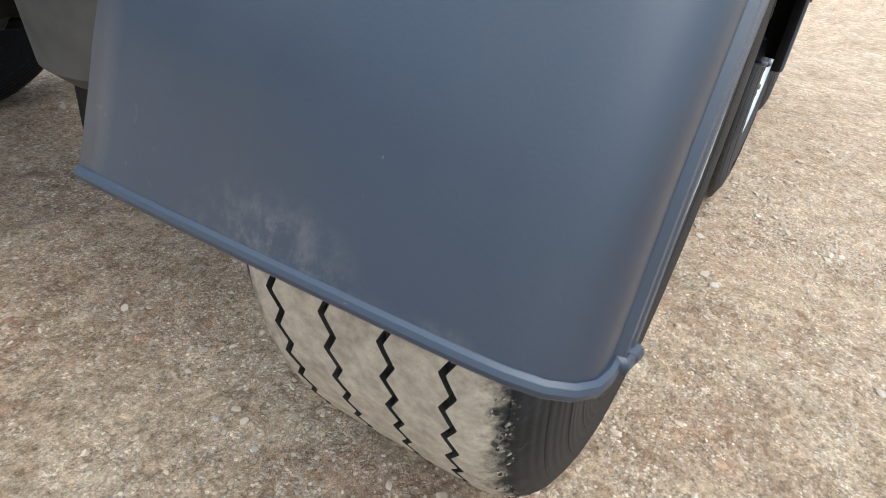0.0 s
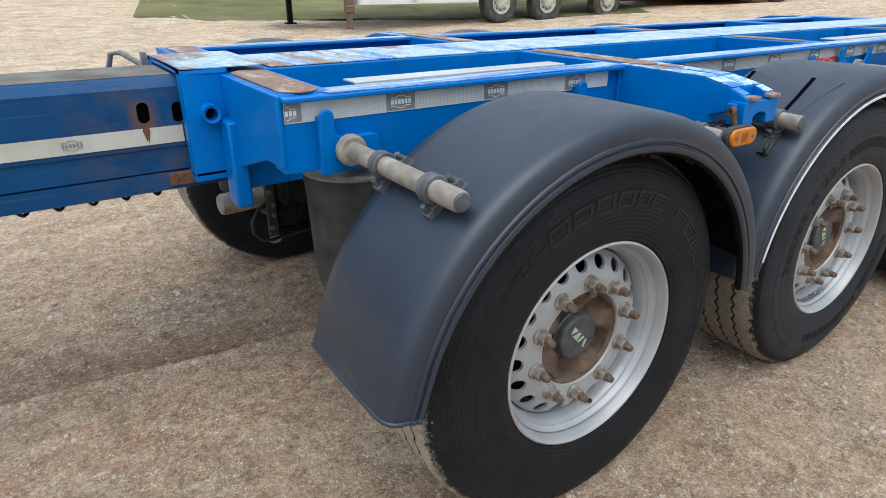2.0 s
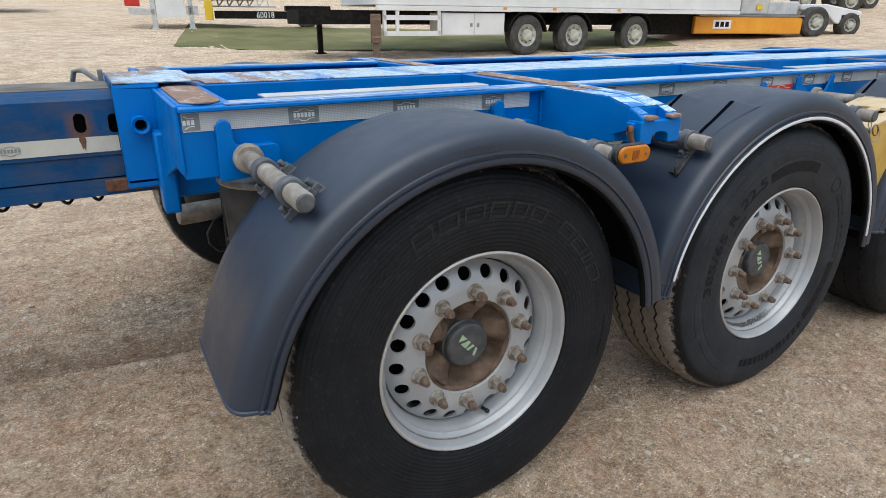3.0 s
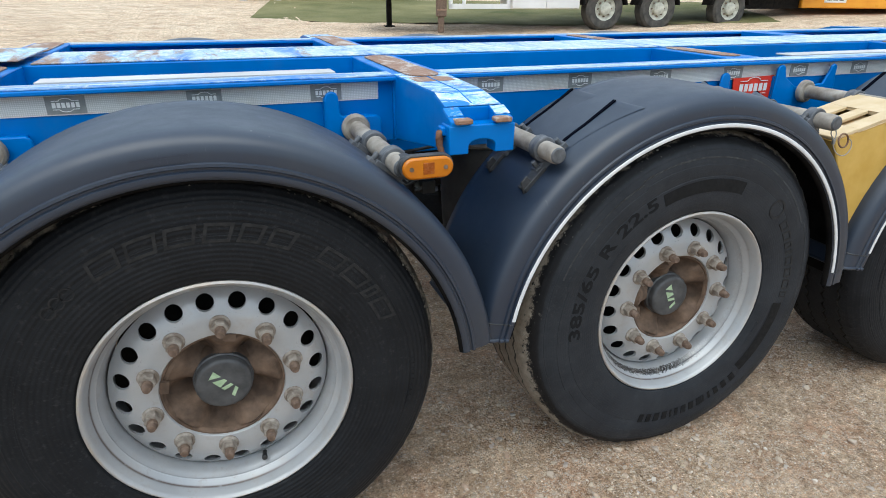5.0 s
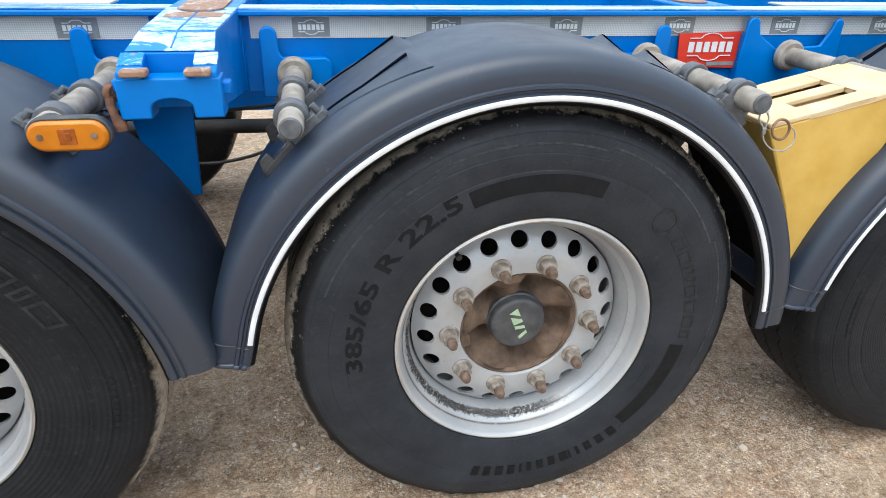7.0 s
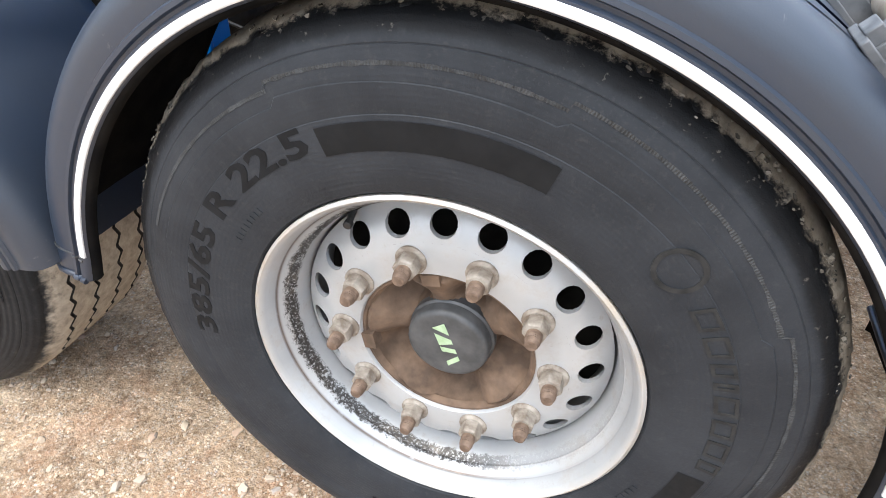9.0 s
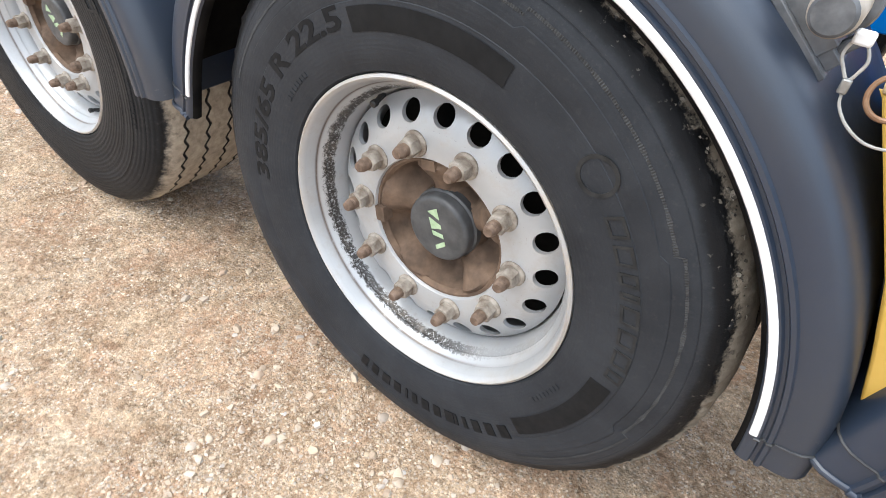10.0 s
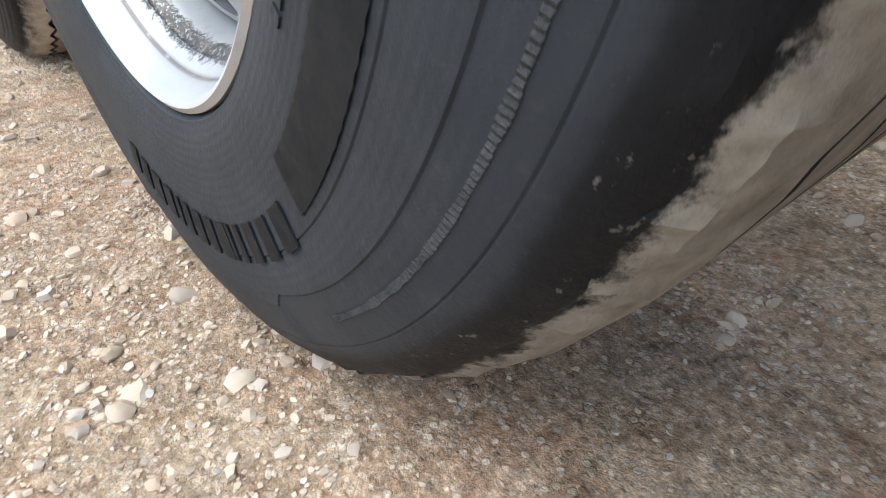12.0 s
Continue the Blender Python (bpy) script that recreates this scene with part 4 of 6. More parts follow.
def tyre_marks_cracked(wheel_root):
    s = Shape()
    v, f, w = text_mesh("385/65 R 22.5", 0.049, 0.0003, 0.0014)
    k = 0.455 / w
    v = [(x * k, y, z) for x, y, z in v]
    wrap(v, f, 0.3705, 185.6, 0.0005, 0, s)
    part("size_lettering", s, M_LETTER, wheel_root, "raised tyre size lettering")
    letters(wheel_root, [0.022, 0.019, 0.018, 0.009, 0.006], 0.0140, 0.030, 0, False, 0.380, -49.5, 0.0008, M_LETTER)
    letters(wheel_root, [0.021, 0.017, 0.018, 0.012, 0.006, 0.018], 0.0125, 0.030, 0, False, 0.380, -69.5, 0.0008, M_LETTER)
    letters(wheel_root, [0.020, 0.017, 0.017], 0.0125, 0.030, 0, False, 0.380, -94.5, 0.0008, M_LETTER)
    letters(wheel_root, [0.031, 0.030, 0.020, 0.012, 0.031, 0.030, 0.031, 0.020], 0.0100, 0.028, 0.12, True, 0.3765, 37, 0.0004, M_RAISED, "faint_letter")
    raised_ring(wheel_root, 0.393, 45, 0.030, M_RAISED)
    letters(wheel_root, [0.007] * 8, 0.003, 0.009, 0, False, 0.330, -20, 0.0002, M_TYRE_B, "small_mark")
    letters(wheel_root, [0.007] * 8, 0.003, 0.009, 0, False, 0.335, 150, 0.0002, M_TYRE_B, "small_mark")
    # rib rubbed pale to its cords, and a thin crack beside it
    s = Shape()
    n = 900
    v = []
    for i in range(n + 1):
        a = radians(-52 + 212 * i / n)
        w = 0.0030 * (0.6 + 0.8 * abs(noise.noise((math.cos(a) * 20, math.sin(a) * 20, 5.0))))
        for d in (-w, w):
            r = 0.4600 + spiral(a) + d
            v.append((r * math.cos(a), side_y(r - spiral(a)) - (0.0012 if i % 2 else 0.0003), r * math.sin(a)))
    s.add(v, [(2 * i, 2 * i + 1, 2 * i + 3, 2 * i + 2) for i in range(n)])
    part("scuffed_rib", s, M_SCUFF, wheel_root, "grey scuffed rib on the side wall")
    for a0, a1 in ((112.6, 70), (-46, -8)):
        s = Shape()
        band(s, a0, a1, 0.362, 0.3985)
        part("ribbed_band", s, M_BAND, wheel_root, "darker ribbed sector of rubber")


def tyre_marks_dark_tread(wheel_root):
    letters(wheel_root, [0.012] * 9, 0.004, 0.010, 0, False, 0.445, 192, 0.0004, M_TYRE_A, "small_mark")


def place_wheel(kind, x, turn, mark, valve, parent, far=False):
    root = wheel(kind, turn, parent)
    for c in root.children:
        if c.name.startswith("cap_mark"):
            c.matrix_local = pose(0, 0, 0, 0, -mark, 0)
    part("valve", SHARED["valve"], None, root, at=pose(0, 0, 0, 0, -valve, 0))
    if not far:
        {"worn": tyre_marks_worn, "cracked": tyre_marks_cracked, "dark_tread": tyre_marks_dark_tread}[kind](root)
    root.matrix_local = pose(x, 2.4, HUB_Z, 0, 0, 180) if far else pose(x, 0, HUB_Z)
    return root


# ---- mudguard ----
LIP = [(-0.05, 0.5825), (-0.06, 0.5805), (-0.0665, 0.5845), (-0.0685, 0.5915), (-0.068, 0.5985), (-0.062, 0.601), (-0.0625, 0.6055), (-0.067, 0.608), (-0.0665, 0.6135), (-0.0615, 0.616), (-0.0618, 0.6325), (-0.0595, 0.6485), (-0.0525, 0.6595), (-0.041, 0.667), (-0.023, 0.671), (0.0, 0.6725), (0.06, 0.6735), (0.14, 0.674), (0.22, 0.6735), (0.28, 0.6725), (0.312, 0.6715), (0.318, 0.6645)]


def guard_shape(a0, a1, grow=0.0):
    """A bent plastic shell of even thickness over the wheel, from the angle a0 to a1."""
    s = Shape()
    n = 64
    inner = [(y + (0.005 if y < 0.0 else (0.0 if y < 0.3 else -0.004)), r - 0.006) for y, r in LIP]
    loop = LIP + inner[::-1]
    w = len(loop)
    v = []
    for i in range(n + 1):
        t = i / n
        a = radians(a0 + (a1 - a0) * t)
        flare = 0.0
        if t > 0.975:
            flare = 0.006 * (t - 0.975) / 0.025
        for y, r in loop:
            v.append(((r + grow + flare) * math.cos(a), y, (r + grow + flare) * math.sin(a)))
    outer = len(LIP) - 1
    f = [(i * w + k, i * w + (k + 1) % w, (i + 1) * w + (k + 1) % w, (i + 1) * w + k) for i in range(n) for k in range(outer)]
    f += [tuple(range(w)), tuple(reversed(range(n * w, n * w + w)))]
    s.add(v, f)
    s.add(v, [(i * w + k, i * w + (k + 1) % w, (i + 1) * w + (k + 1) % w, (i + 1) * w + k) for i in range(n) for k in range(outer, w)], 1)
    return s


def rolled_edge(a, r_extra):
    ca, sa = math.cos(radians(a)), math.sin(radians(a))
    pts = [((r + r_extra) * ca, y, (r + r_extra) * sa) for y, r in LIP[3:-1]]
    return Shape().tube(pts, 0.0056, 10)


def ramp_pad(s, y_ridge, y_out, turn):
    """A straight-backed wedge on the crown: a sharp ridge beside the slot, falling away outwards, with a pointed upper end."""
    n = 14

    def put(r, a, y):
        a = radians(turn(a))
        return (r * math.cos(a), y, r * math.sin(a))

    low, high = Vector(put(0.6742, 131, 0)), Vector(put(0.6925, 110.5, 0))
    rows = []
    for i in range(n + 1):
        t = i / n
        top = low.lerp(high, t)
        row = []
        for k in range(6):
            skin = Vector(put(0.6733, 131 - 20.5 * t - 2.0 * k / 5 * t, 0))
            p = skin.lerp(top, (1 - k / 5) ** 1.1)
            if math.hypot(p.x, p.z) < 0.6735:
                p = p * (0.6735 / math.hypot(p.x, p.z))
            row.append((p.x, y_ridge + (y_out - y_ridge) * k / 5 * (0.45 + 0.55 * t), p.z))
        rows.append(row)
    rows.append([put(0.6728, 110.2 - 2.2 * k / 5 - 2.0 * (1 - k / 5), y_ridge + (y_out - y_ridge) * (0.12 + 0.88 * k / 5)) for k in range(6)])
    v = [p for row in rows for p in row]
    f = [(i * 6 + k, i * 6 + k + 1, i * 6 + k + 7, i * 6 + k + 6) for i in range(n + 1) for k in range(5)]
    base = len(v)
    v += [put(0.6725, 131 - 20.5 * i / n, y_ridge + 0.003) for i in range(n + 1)]
    f += [(i * 6, (i + 1) * 6, base + i + 1, base + i) for i in range(n)]
    f.append((n * 6, (n + 1) * 6, base + n))
    s.add(v, f)


def slot_strip(y_ridge, turn):
    """A near-black strip laid on a pad's ridge: the slot's shade as colour."""
    s = Shape()
    n = 12
    v = []

    def put(r, a):
        return Vector((r * math.cos(radians(turn(a))), 0, r * math.sin(radians(turn(a)))))

    low, high = put(0.6742, 131), put(0.6925, 110.5)
    for i in range(n + 1):
        t = 0.04 + 0.95 * i / n
        top = low.lerp(high, t)
        r = max(math.hypot(top.x, top.z), 0.6737)
        d = top.normalized()
        for y, rr in ((y_ridge + 0.0050, 0.6715), (y_ridge + 0.0034, r + 0.0012), (y_ridge - 0.0085, r + 0.0016), (y_ridge - 0.0095, 0.6715)):
            v.append((d.x * rr, y, d.z * rr))
    f = [(4 * i + k, 4 * i + k + 1, 4 * i + k + 5, 4 * i + k + 4) for i in range(n) for k in range(3)]
    s.add(v, f)
    return s


def mudguard(x, a0, a1, trim, ramps, parent, label):
    grow = 0.0 if trim else -0.008
    if ("guard", a0, a1) not in SHARED:
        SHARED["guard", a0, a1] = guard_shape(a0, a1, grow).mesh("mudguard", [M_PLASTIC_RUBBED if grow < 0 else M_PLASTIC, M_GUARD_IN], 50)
    root = part("mudguard", SHARED["guard", a0, a1], None, parent, label)
    part("rolled_edge", rolled_edge(a1, 0.004 + grow), M_PLASTIC, root)
    if not trim:
        # small embossed plate on the lip
        s = Shape()
        for k in range(6):
            a = radians(97 - 1.2 * k)
            s.box(-0.0055, 0.0055, -0.0632, -0.0618, 0.6115, 0.6215, 0, pose(0, 0, 0, 0, 90 - 97 + 1.2 * k, 0))
        s.box(-0.050, 0.050, -0.0626, -0.0612, 0.6085, 0.6245, 0, pose(0, 0, 0, 0, -4, 0))
        part("embossed_mark", s, M_PLASTIC, root)
    if trim:
        s = Shape()
        n = 72
        prof = [(-0.0640, 0.5850), (-0.0690, 0.5855), (-0.0702, 0.5870), (-0.0706, 0.5907), (-0.0702, 0.5945), (-0.0690, 0.5958), (-0.0660, 0.5958)]
        v = []
        for i in range(n + 1):
            a = radians(a0 + 5 + (a1 - a0 - 10.4) * i / n)
            v += [(r * math.cos(a), y, r * math.sin(a)) for y, r in prof]
        w = len(prof)
        s.add(v, [(i * w + k, i * w + k + 1, (i + 1) * w + k + 1, (i + 1) * w + k) for i in range(n) for k in range(w - 1)])
        part("white_trim", s, M_WHITE, root, "white reflective edge strip")
        # seam above the lower flap
        for a in (a1 - 4.4, a0 + 4.4):
            pts = [((r + 0.001) * math.cos(radians(a)), y, (r + 0.001) * math.sin(radians(a))) for y, r in LIP[3:-1]]
            part("seam", Shape().tube(pts, 0.0022, 6), M_CLAMP, root)
    if ramps:
        for ridge, out in ((0.072, -0.013), (0.280, 0.190)):
            for turn in (lambda a: a, lambda a: 180 - a):
                s = Shape()
                ramp_pad(s, ridge, out, turn)
                part("raised_pad", s, M_PLASTIC, root, angle=60)
                part("slot", slot_strip(ridge, turn), M_SLOT, root, "near-black strip drawn as the shade in a slot")
            # bracket foot below the clamp
            m = pose(0, 0, 0, 0, 90 - 136.5, 0)
            foot = Shape().box(-0.040, 0.040, ridge - 0.048, ridge - 0.012, 0.6695, 0.6835, 0, m)
            foot.hull([(-0.048, ridge - 0.044, 0.6715), (-0.008, ridge - 0.044, 0.6715), (-0.008, ridge - 0.036, 0.6715), (-0.048, ridge - 0.036, 0.6715)], [(-0.030, ridge - 0.044, 0.7015), (-0.008, ridge - 0.044, 0.7015), (-0.008, ridge - 0.036, 0.7015), (-0.030, ridge - 0.036, 0.7015)])
            foot.v = foot.v[:8] + [tuple(m @ Vector(p)) for p in foot.v[8:]]
            part("bracket_foot", foot, M_CLAMP, root, bevel=0.002)
    root.matrix_local = pose(x, 0.010 if trim else -0.024, GUARD_Z + (0.0 if trim else 0.004))
    return root


def clamp(y, ang):
    """A plastic strap round a support tube with a bolted foot, about the y axis at the tube's centre."""
    s = Shape()
    s.lathe([(0.0235, y - 0.017), (0.0310, y - 0.017), (0.0335, y - 0.012), (0.0310, y - 0.004), (0.0310, y + 0.004), (0.0335, y + 0.012), (0.0310, y + 0.017), (0.0235, y + 0.017)], 28)
    m = pose(0, 0, 0, 0, ang, 0)
    s.box(-0.050, 0.058, y - 0.028, y + 0.028, -0.050, -0.041, 0, m)
    s.box(-0.036, 0.036, y - 0.020, y + 0.020, -0.042, -0.020, 0, m)
    for dx in (-0.040, 0.042):
        s.box(dx - 0.012, dx + 0.012, y - 0.016, y + 0.016, -0.042, -0.026, 0, m)
        s.lathe([(0.0, -0.014), (0.0075, -0.014), (0.0075, 0.014), (0.0, 0.014)], 8, 0, m @ pose(dx, y, -0.022, 90, 0, 0))
    s.box(-0.046, 0.046, y - 0.012, y + 0.012, -0.075, -0.049, 0, m)
    return s


def support_tube(x, z, tip, root_y, ang, clamps, parent, pitch=0.0):
    """A galvanised tube that carries a mudguard, with its collar, end plug and strap clamps."""
    s = Shape()
    s.lathe([(0.0, tip + 0.002), (0.0200, tip), (0.0225, tip + 0.004), (0.0235, tip + 0.012), (0.0235, root_y), (0.0, root_y)], 28)
    t = part("support_tube", s, M_GALV, parent, "dusty galvanised support tube")
    part("end_plug", Shape().lathe([(0.0, tip - 0.004), (0.0175, tip - 0.004), (0.0205, tip - 0.001), (0.0205, tip + 0.003), (0.0, tip + 0.003)], 24), M_STRAP, t)
    part("collar", Shape().lathe([(0.0235, root_y - 0.022), (0.034, root_y - 0.022), (0.040, root_y - 0.016), (0.041, root_y), (0.0235, root_y)], 28), M_GALV, t, "flared rust-edged collar")
    for y in clamps:
        part("clamp", clamp(y, ang), M_STRAP, t, bevel=0.0015)
    t.matrix_local = pose(x, 0, z, pitch, 0, 0)
    return t


# ---- trailer ----
trailer = tagged(new("container_trailer"), "blue steel container chassis trailer with three axles, worn paint", "trailer")

wheel_a = place_wheel("worn", 0.0, -93.7, -48, -74, trailer)
wheel_b = place_wheel("cracked", 1.31, -70.7, -68, 128, trailer)
wheel_c = place_wheel("dark_tread", 2.62, 11, -40, 60, trailer)
for x, kind in ((-0.05, "worn"), (1.31, "worn"), (2.62, "worn")):
    place_wheel(kind, x, 20, 30, 60, trailer, far=True)
guard_a = mudguard(0.0, 7, 170.4, False, False, trailer, "matt black plastic mudguard with faint scratches")
guard_b = mudguard(1.301, 2, 174, True, True, trailer, "matt black plastic mudguard with white edge strip and two raised pads")
guard_c = mudguard(2.62, 2, 174, True, True, trailer, "matt black plastic mudguard with white edge strip and two raised pads")
for x in (0.0, 1.31, 2.62):
    copy_part(guard_a, pose(x, 2.4, GUARD_Z, 0, 0, 180), trailer)

# side beams: I-section with a tape-covered web
DECK, SPINE = 1.152, 1.162
X0, X1 = -0.612, 4.7


def side_beam(y_out, sign):
    """sign: +1 when the beam's outer side faces -y."""
    o = [(0.0, 0.960), (0.075, 0.960), (0.075, 0.972), (0.010, 0.972), (0.010, DECK - 0.012), (0.075, DECK - 0.012), (0.075, DECK), (-0.032, DECK), (-0.032, DECK - 0.012), (0.0, DECK - 0.012), (0.0, 0.972)]
    s = Shape().prism([(y_out + sign * a, z) for a, z in o], "x", X0, X1)
    return s


beam = part("side_beam", side_beam(0.486, 1), M_BLUE, trailer, "blue steel side beam", bevel=0.003)
beam_far = part("side_beam", side_beam(1.914, -1), M_BLUE, trailer, "blue steel side beam", bevel=0.003)
for y0, y1 in ((0.458, 0.557), (1.843, 1.942)):
    s = Shape().box(X0 + 0.12, X1 - 0.01, y0 + 0.006, y1 - 0.008, DECK + 0.001, DECK + 0.0035)
    part("flange_top", s, M_BLUE_FLANGE, trailer, "scuffed top flange with bare streaks, sky sheen in its pale tone")
# pale angle rail lying inside the beam
for xa, xb in ((-0.36, 0.42), (2.25, 3.10)):
    s = Shape().box(xa, xb, 0.585, 0.665, 1.150, 1.156).box(xa, xb, 0.585, 0.590, 1.10, 1.150)
    part("angle_rail", s, M_ALU, trailer, "pale galvanised angle rail", bevel=0.002)

# central spine
s = Shape().box(-0.60, X1, 1.0, 1.4, 0.78, SPINE - 0.006)
part("spine_beam", s, M_BLUE, trailer, "blue steel box spine", bevel=0.004)
s = Shape().box(-0.45, X1 - 0.01, 1.008, 1.392, SPINE - 0.005, SPINE)
part("spine_plate", s, M_BLUE_BARE, trailer, "worn spine top plate, blue rubbed to pale metal and rust", bevel=0.002)


def bolster(x0, x1, y0, y1, depth):
    """A cross beam between spine and side beams, on both sides, with a wear plate on top."""
    for a, b in ((y0, 1.0), (1.4, y1)):
        s = Shape().box(x0, x1, a, b, DECK - depth, DECK + 0.004)
        part("cross_beam", s, M_BLUE, trailer, bevel=0.004)


def wear_plate(cx, w, ya, yb, z):
    """A rusty strip with rounded ends."""
    r = w / 2
    lo, hi = min(ya, yb), max(ya, yb)
    out = [(cx + r * math.cos(radians(t)), hi - r + r * math.sin(radians(t))) for t in range(0, 181, 15)]
    out += [(cx + r * math.cos(radians(t)), lo + r + r * math.sin(radians(t))) for t in range(180, 361, 15)]
    part("wear_plate", Shape().prism(out, "z", z, z + 0.003), M_WEAR, trailer, "rusty brown wear plate scuffed pale")


bolster(-0.609, -0.47, 0.498, 1.902, 0.17)
wear_plate(-0.545, 0.105, 0.49, 0.97, DECK + 0.005)
wear_plate(-0.545, 0.105, 1.43, 1.90, DECK + 0.005)
bolster(0.565, 0.725, 0.47, 1.93, 0.19)
wear_plate(0.645, 0.10, 0.40, 0.98, DECK + 0.005)
wear_plate(0.645, 0.10, 1.42, 2.0, DECK + 0.005)
bolster(1.90, 2.06, 0.56, 1.84, 0.15)
wear_plate(1.98, 0.09, 0.60, 0.98, DECK + 0.005)
wear_plate(1.98, 0.09, 1.42, 1.80, DECK + 0.005)
bolster(3.25, 3.41, 0.56, 1.84, 0.15)
wear_plate(3.33, 0.09, 0.60, 0.98, DECK + 0.005)
bolster(4.50, 4.70, 0.47, 1.93, 0.17)


def lock_outrigger(x, far):
    """The arm that carries a twist lock beyond the side beam."""
    m = pose(x, 2.4, 0, 0, 0, 180) if far else pose(x, 0, 0)
    s = Shape()
    lower = [(-0.075, 0.486, 0.965), (0.075, 0.486, 0.965), (0.072, 0.12, 1.02), (-0.072, 0.12, 1.02)]
    upper = [(-0.078, 0.486, DECK + 0.004), (0.078, 0.486, DECK + 0.004), (0.066, 0.15, 1.150), (-0.066, 0.15, 1.150)]
    s.hull(lower, upper)
    s.hull([(-0.072, 0.17, 1.025), (0.072, 0.17, 1.025), (0.072, 0.066, 1.062), (-0.072, 0.066, 1.062)], [(-0.066, 0.17, 1.150), (0.066, 0.17, 1.150), (0.073, 0.066, 1.128), (-0.073, 0.066, 1.128)])
    # cheeks on both sides of an open pocket
    for e in (-1, 1):
        a, b = sorted((e * 0.040, e * 0.080))
        s.hull([(a, 0.066, 1.058), (b, 0.066, 1.058), (b, 0.0088, 1.052), (a, 0.0088, 1.052)], [(a, 0.066, 1.1275), (b, 0.066, 1.1275), (b, 0.0088, 1.106), (a, 0.0088, 1.106)])
    # head plate with an arched notch
    notch = [(-0.084, 1.028), (-0.034, 1.028), (-0.034, 1.046)] + [(0.034 * math.cos(radians(t)), 1.046 + 0.016 * math.sin(radians(t))) for t in range(165, 0, -15)] + [(0.034, 1.046), (0.034, 1.028), (0.084, 1.028), (0.084, 1.096), (-0.084, 1.096)]
    s.prism(notch, "y", 0.008, 0.060)
    s.box(-0.094, -0.078, 0.030, 0.060, 1.070, 1.090)
    s.box(0.078, 0.096, 0.030, 0.060, 1.062, 1.084)
    arm = part("lock_outrigger", s, M_BLUE, trailer, "blue twist lock arm with chipped top", bevel=0.003, at=m)
    def strip(name, mat, label, ya, yb, wa, wb, lift=0.0006):
        """A thin worn sheet over the arm's top between two places along it; it follows the bend at the head."""
        def z(y):
            return 1.150 + (DECK + 0.004 - 1.150) * (y - 0.15) / 0.336 if y > 0.158 else 1.150 - (0.160 - y) * 0.215
        low = [(-wa, ya, z(ya) + lift), (wa, ya, z(ya) + lift), (wb, yb, z(yb) + lift), (-wb, yb, z(yb) + lift)]
        part(name, Shape().hull(low, [(x, y, zz + 0.0010) for x, y, zz in low]), mat, arm, label)

    strip("rusty_top", M_WEAR, "rusty scuffed top", 0.400, 0.318, 0.0600, 0.0570)
    strip("worn_top", M_BLUE_SCRAPED, "paint scraped to pale primer", 0.478, 0.160, 0.0765, 0.0660, 0.0001)
    strip("worn_nose", M_BLUE_SCRAPED, "paint scraped to pale primer", 0.157, 0.067, 0.0660, 0.0725, 0.0001)
    part("seam", Shape().tube([(0, 0.400, DECK + 0.0045), (0, 0.165, 1.1515), (0, 0.078, 1.1335)], 0.0018, 6), M_BLUE, arm)
    for e in (-1, 1):
        low = [(e * 0.041, 0.064, 1.1272), (e * 0.079, 0.064, 1.1272), (e * 0.079, 0.028, 1.1142), (e * 0.041, 0.028, 1.1142)]
        part("worn_cheek", Shape().hull(low, [(x, y, z + 0.0015) for x, y, z in low]), M_BLUE_SCRAPED, arm, "paint scraped to pale primer")
    for dx in (-0.050, 0.050):
        pin = Shape().box(dx - 0.021, dx + 0.021, -0.004, 0.026, 1.1000, 1.1115)
        part("lock_pin", pin, M_WEAR, arm, "rusty lock pin", bevel=0.003)
    lever = Shape().tube([(-0.100, 0.030, 1.064), (-0.101, 0.026, 1.050), (-0.097, 0.020, 1.034), (-0.090, 0.016, 1.020), (-0.088, 0.015, 1.008)], [0.009, 0.008, 0.007, 0.011, 0.010], 10)
    lever.lathe([(0.007, -0.007), (0.014, -0.007), (0.016, -0.004), (0.016, 0.004), (0.014, 0.007), (0.007, 0.007)], 20, 0, pose(-0.098, 0.036, 1.068, 0, 0, 62), closed=True)
    part("lock_lever", lever, M_RUST_DARK, arm, "rusty lock lever")
    hanger = Shape().prism([(-0.19, 0.67), (-0.085, 0.67), (-0.068, 1.0), (-0.24, 1.0)], "y", 0.545, 0.557)
    hanger.prism([(0.557, 0.68), (0.70, 0.68), (0.70, 1.0), (0.557, 1.0)], "x", -0.15, -0.138)
    part("hanger_bracket", hanger, M_BLUE, arm, "blue suspension hanger plate", bevel=0.003)
    return arm


lock_outrigger(0.645, False)
lock_outrigger(0.645, True)
lock_outrigger(4.60, False)
lock_outrigger(4.60, True)

# front end plate, gusset and sleeve
s = Shape().prism([(0.478, 0.978), (0.60, 0.975), (0.97, 0.86), (0.97, DECK + 0.004), (0.478, DECK + 0.004)], "x", -0.622, -0.610)
part("end_plate", s, M_BLUE, trailer, bevel=0.003)
s = Shape().prism([(1.43, 0.86), (1.80, 0.975), (1.93, 0.978), (1.93, DECK + 0.004), (1.43, DECK + 0.004)], "x", -0.622, -0.610)
part("end_plate", s, M_BLUE, trailer, bevel=0.003)
s = Shape().box(-0.735, -0.60, 0.955, 1.010, 0.855, 1.172).box(-0.735, -0.60, 1.39, 1.445, 0.855, 1.172).box(-0.735, -0.60, 0.955, 1.445, 1.156, 1.172).box(-0.735, -0.60, 0.955, 1.445, 0.840, 0.870)
sleeve = part("sleeve", s, M_BLUE, trailer, "blue sleeve round the sliding beam", bevel=0.004)
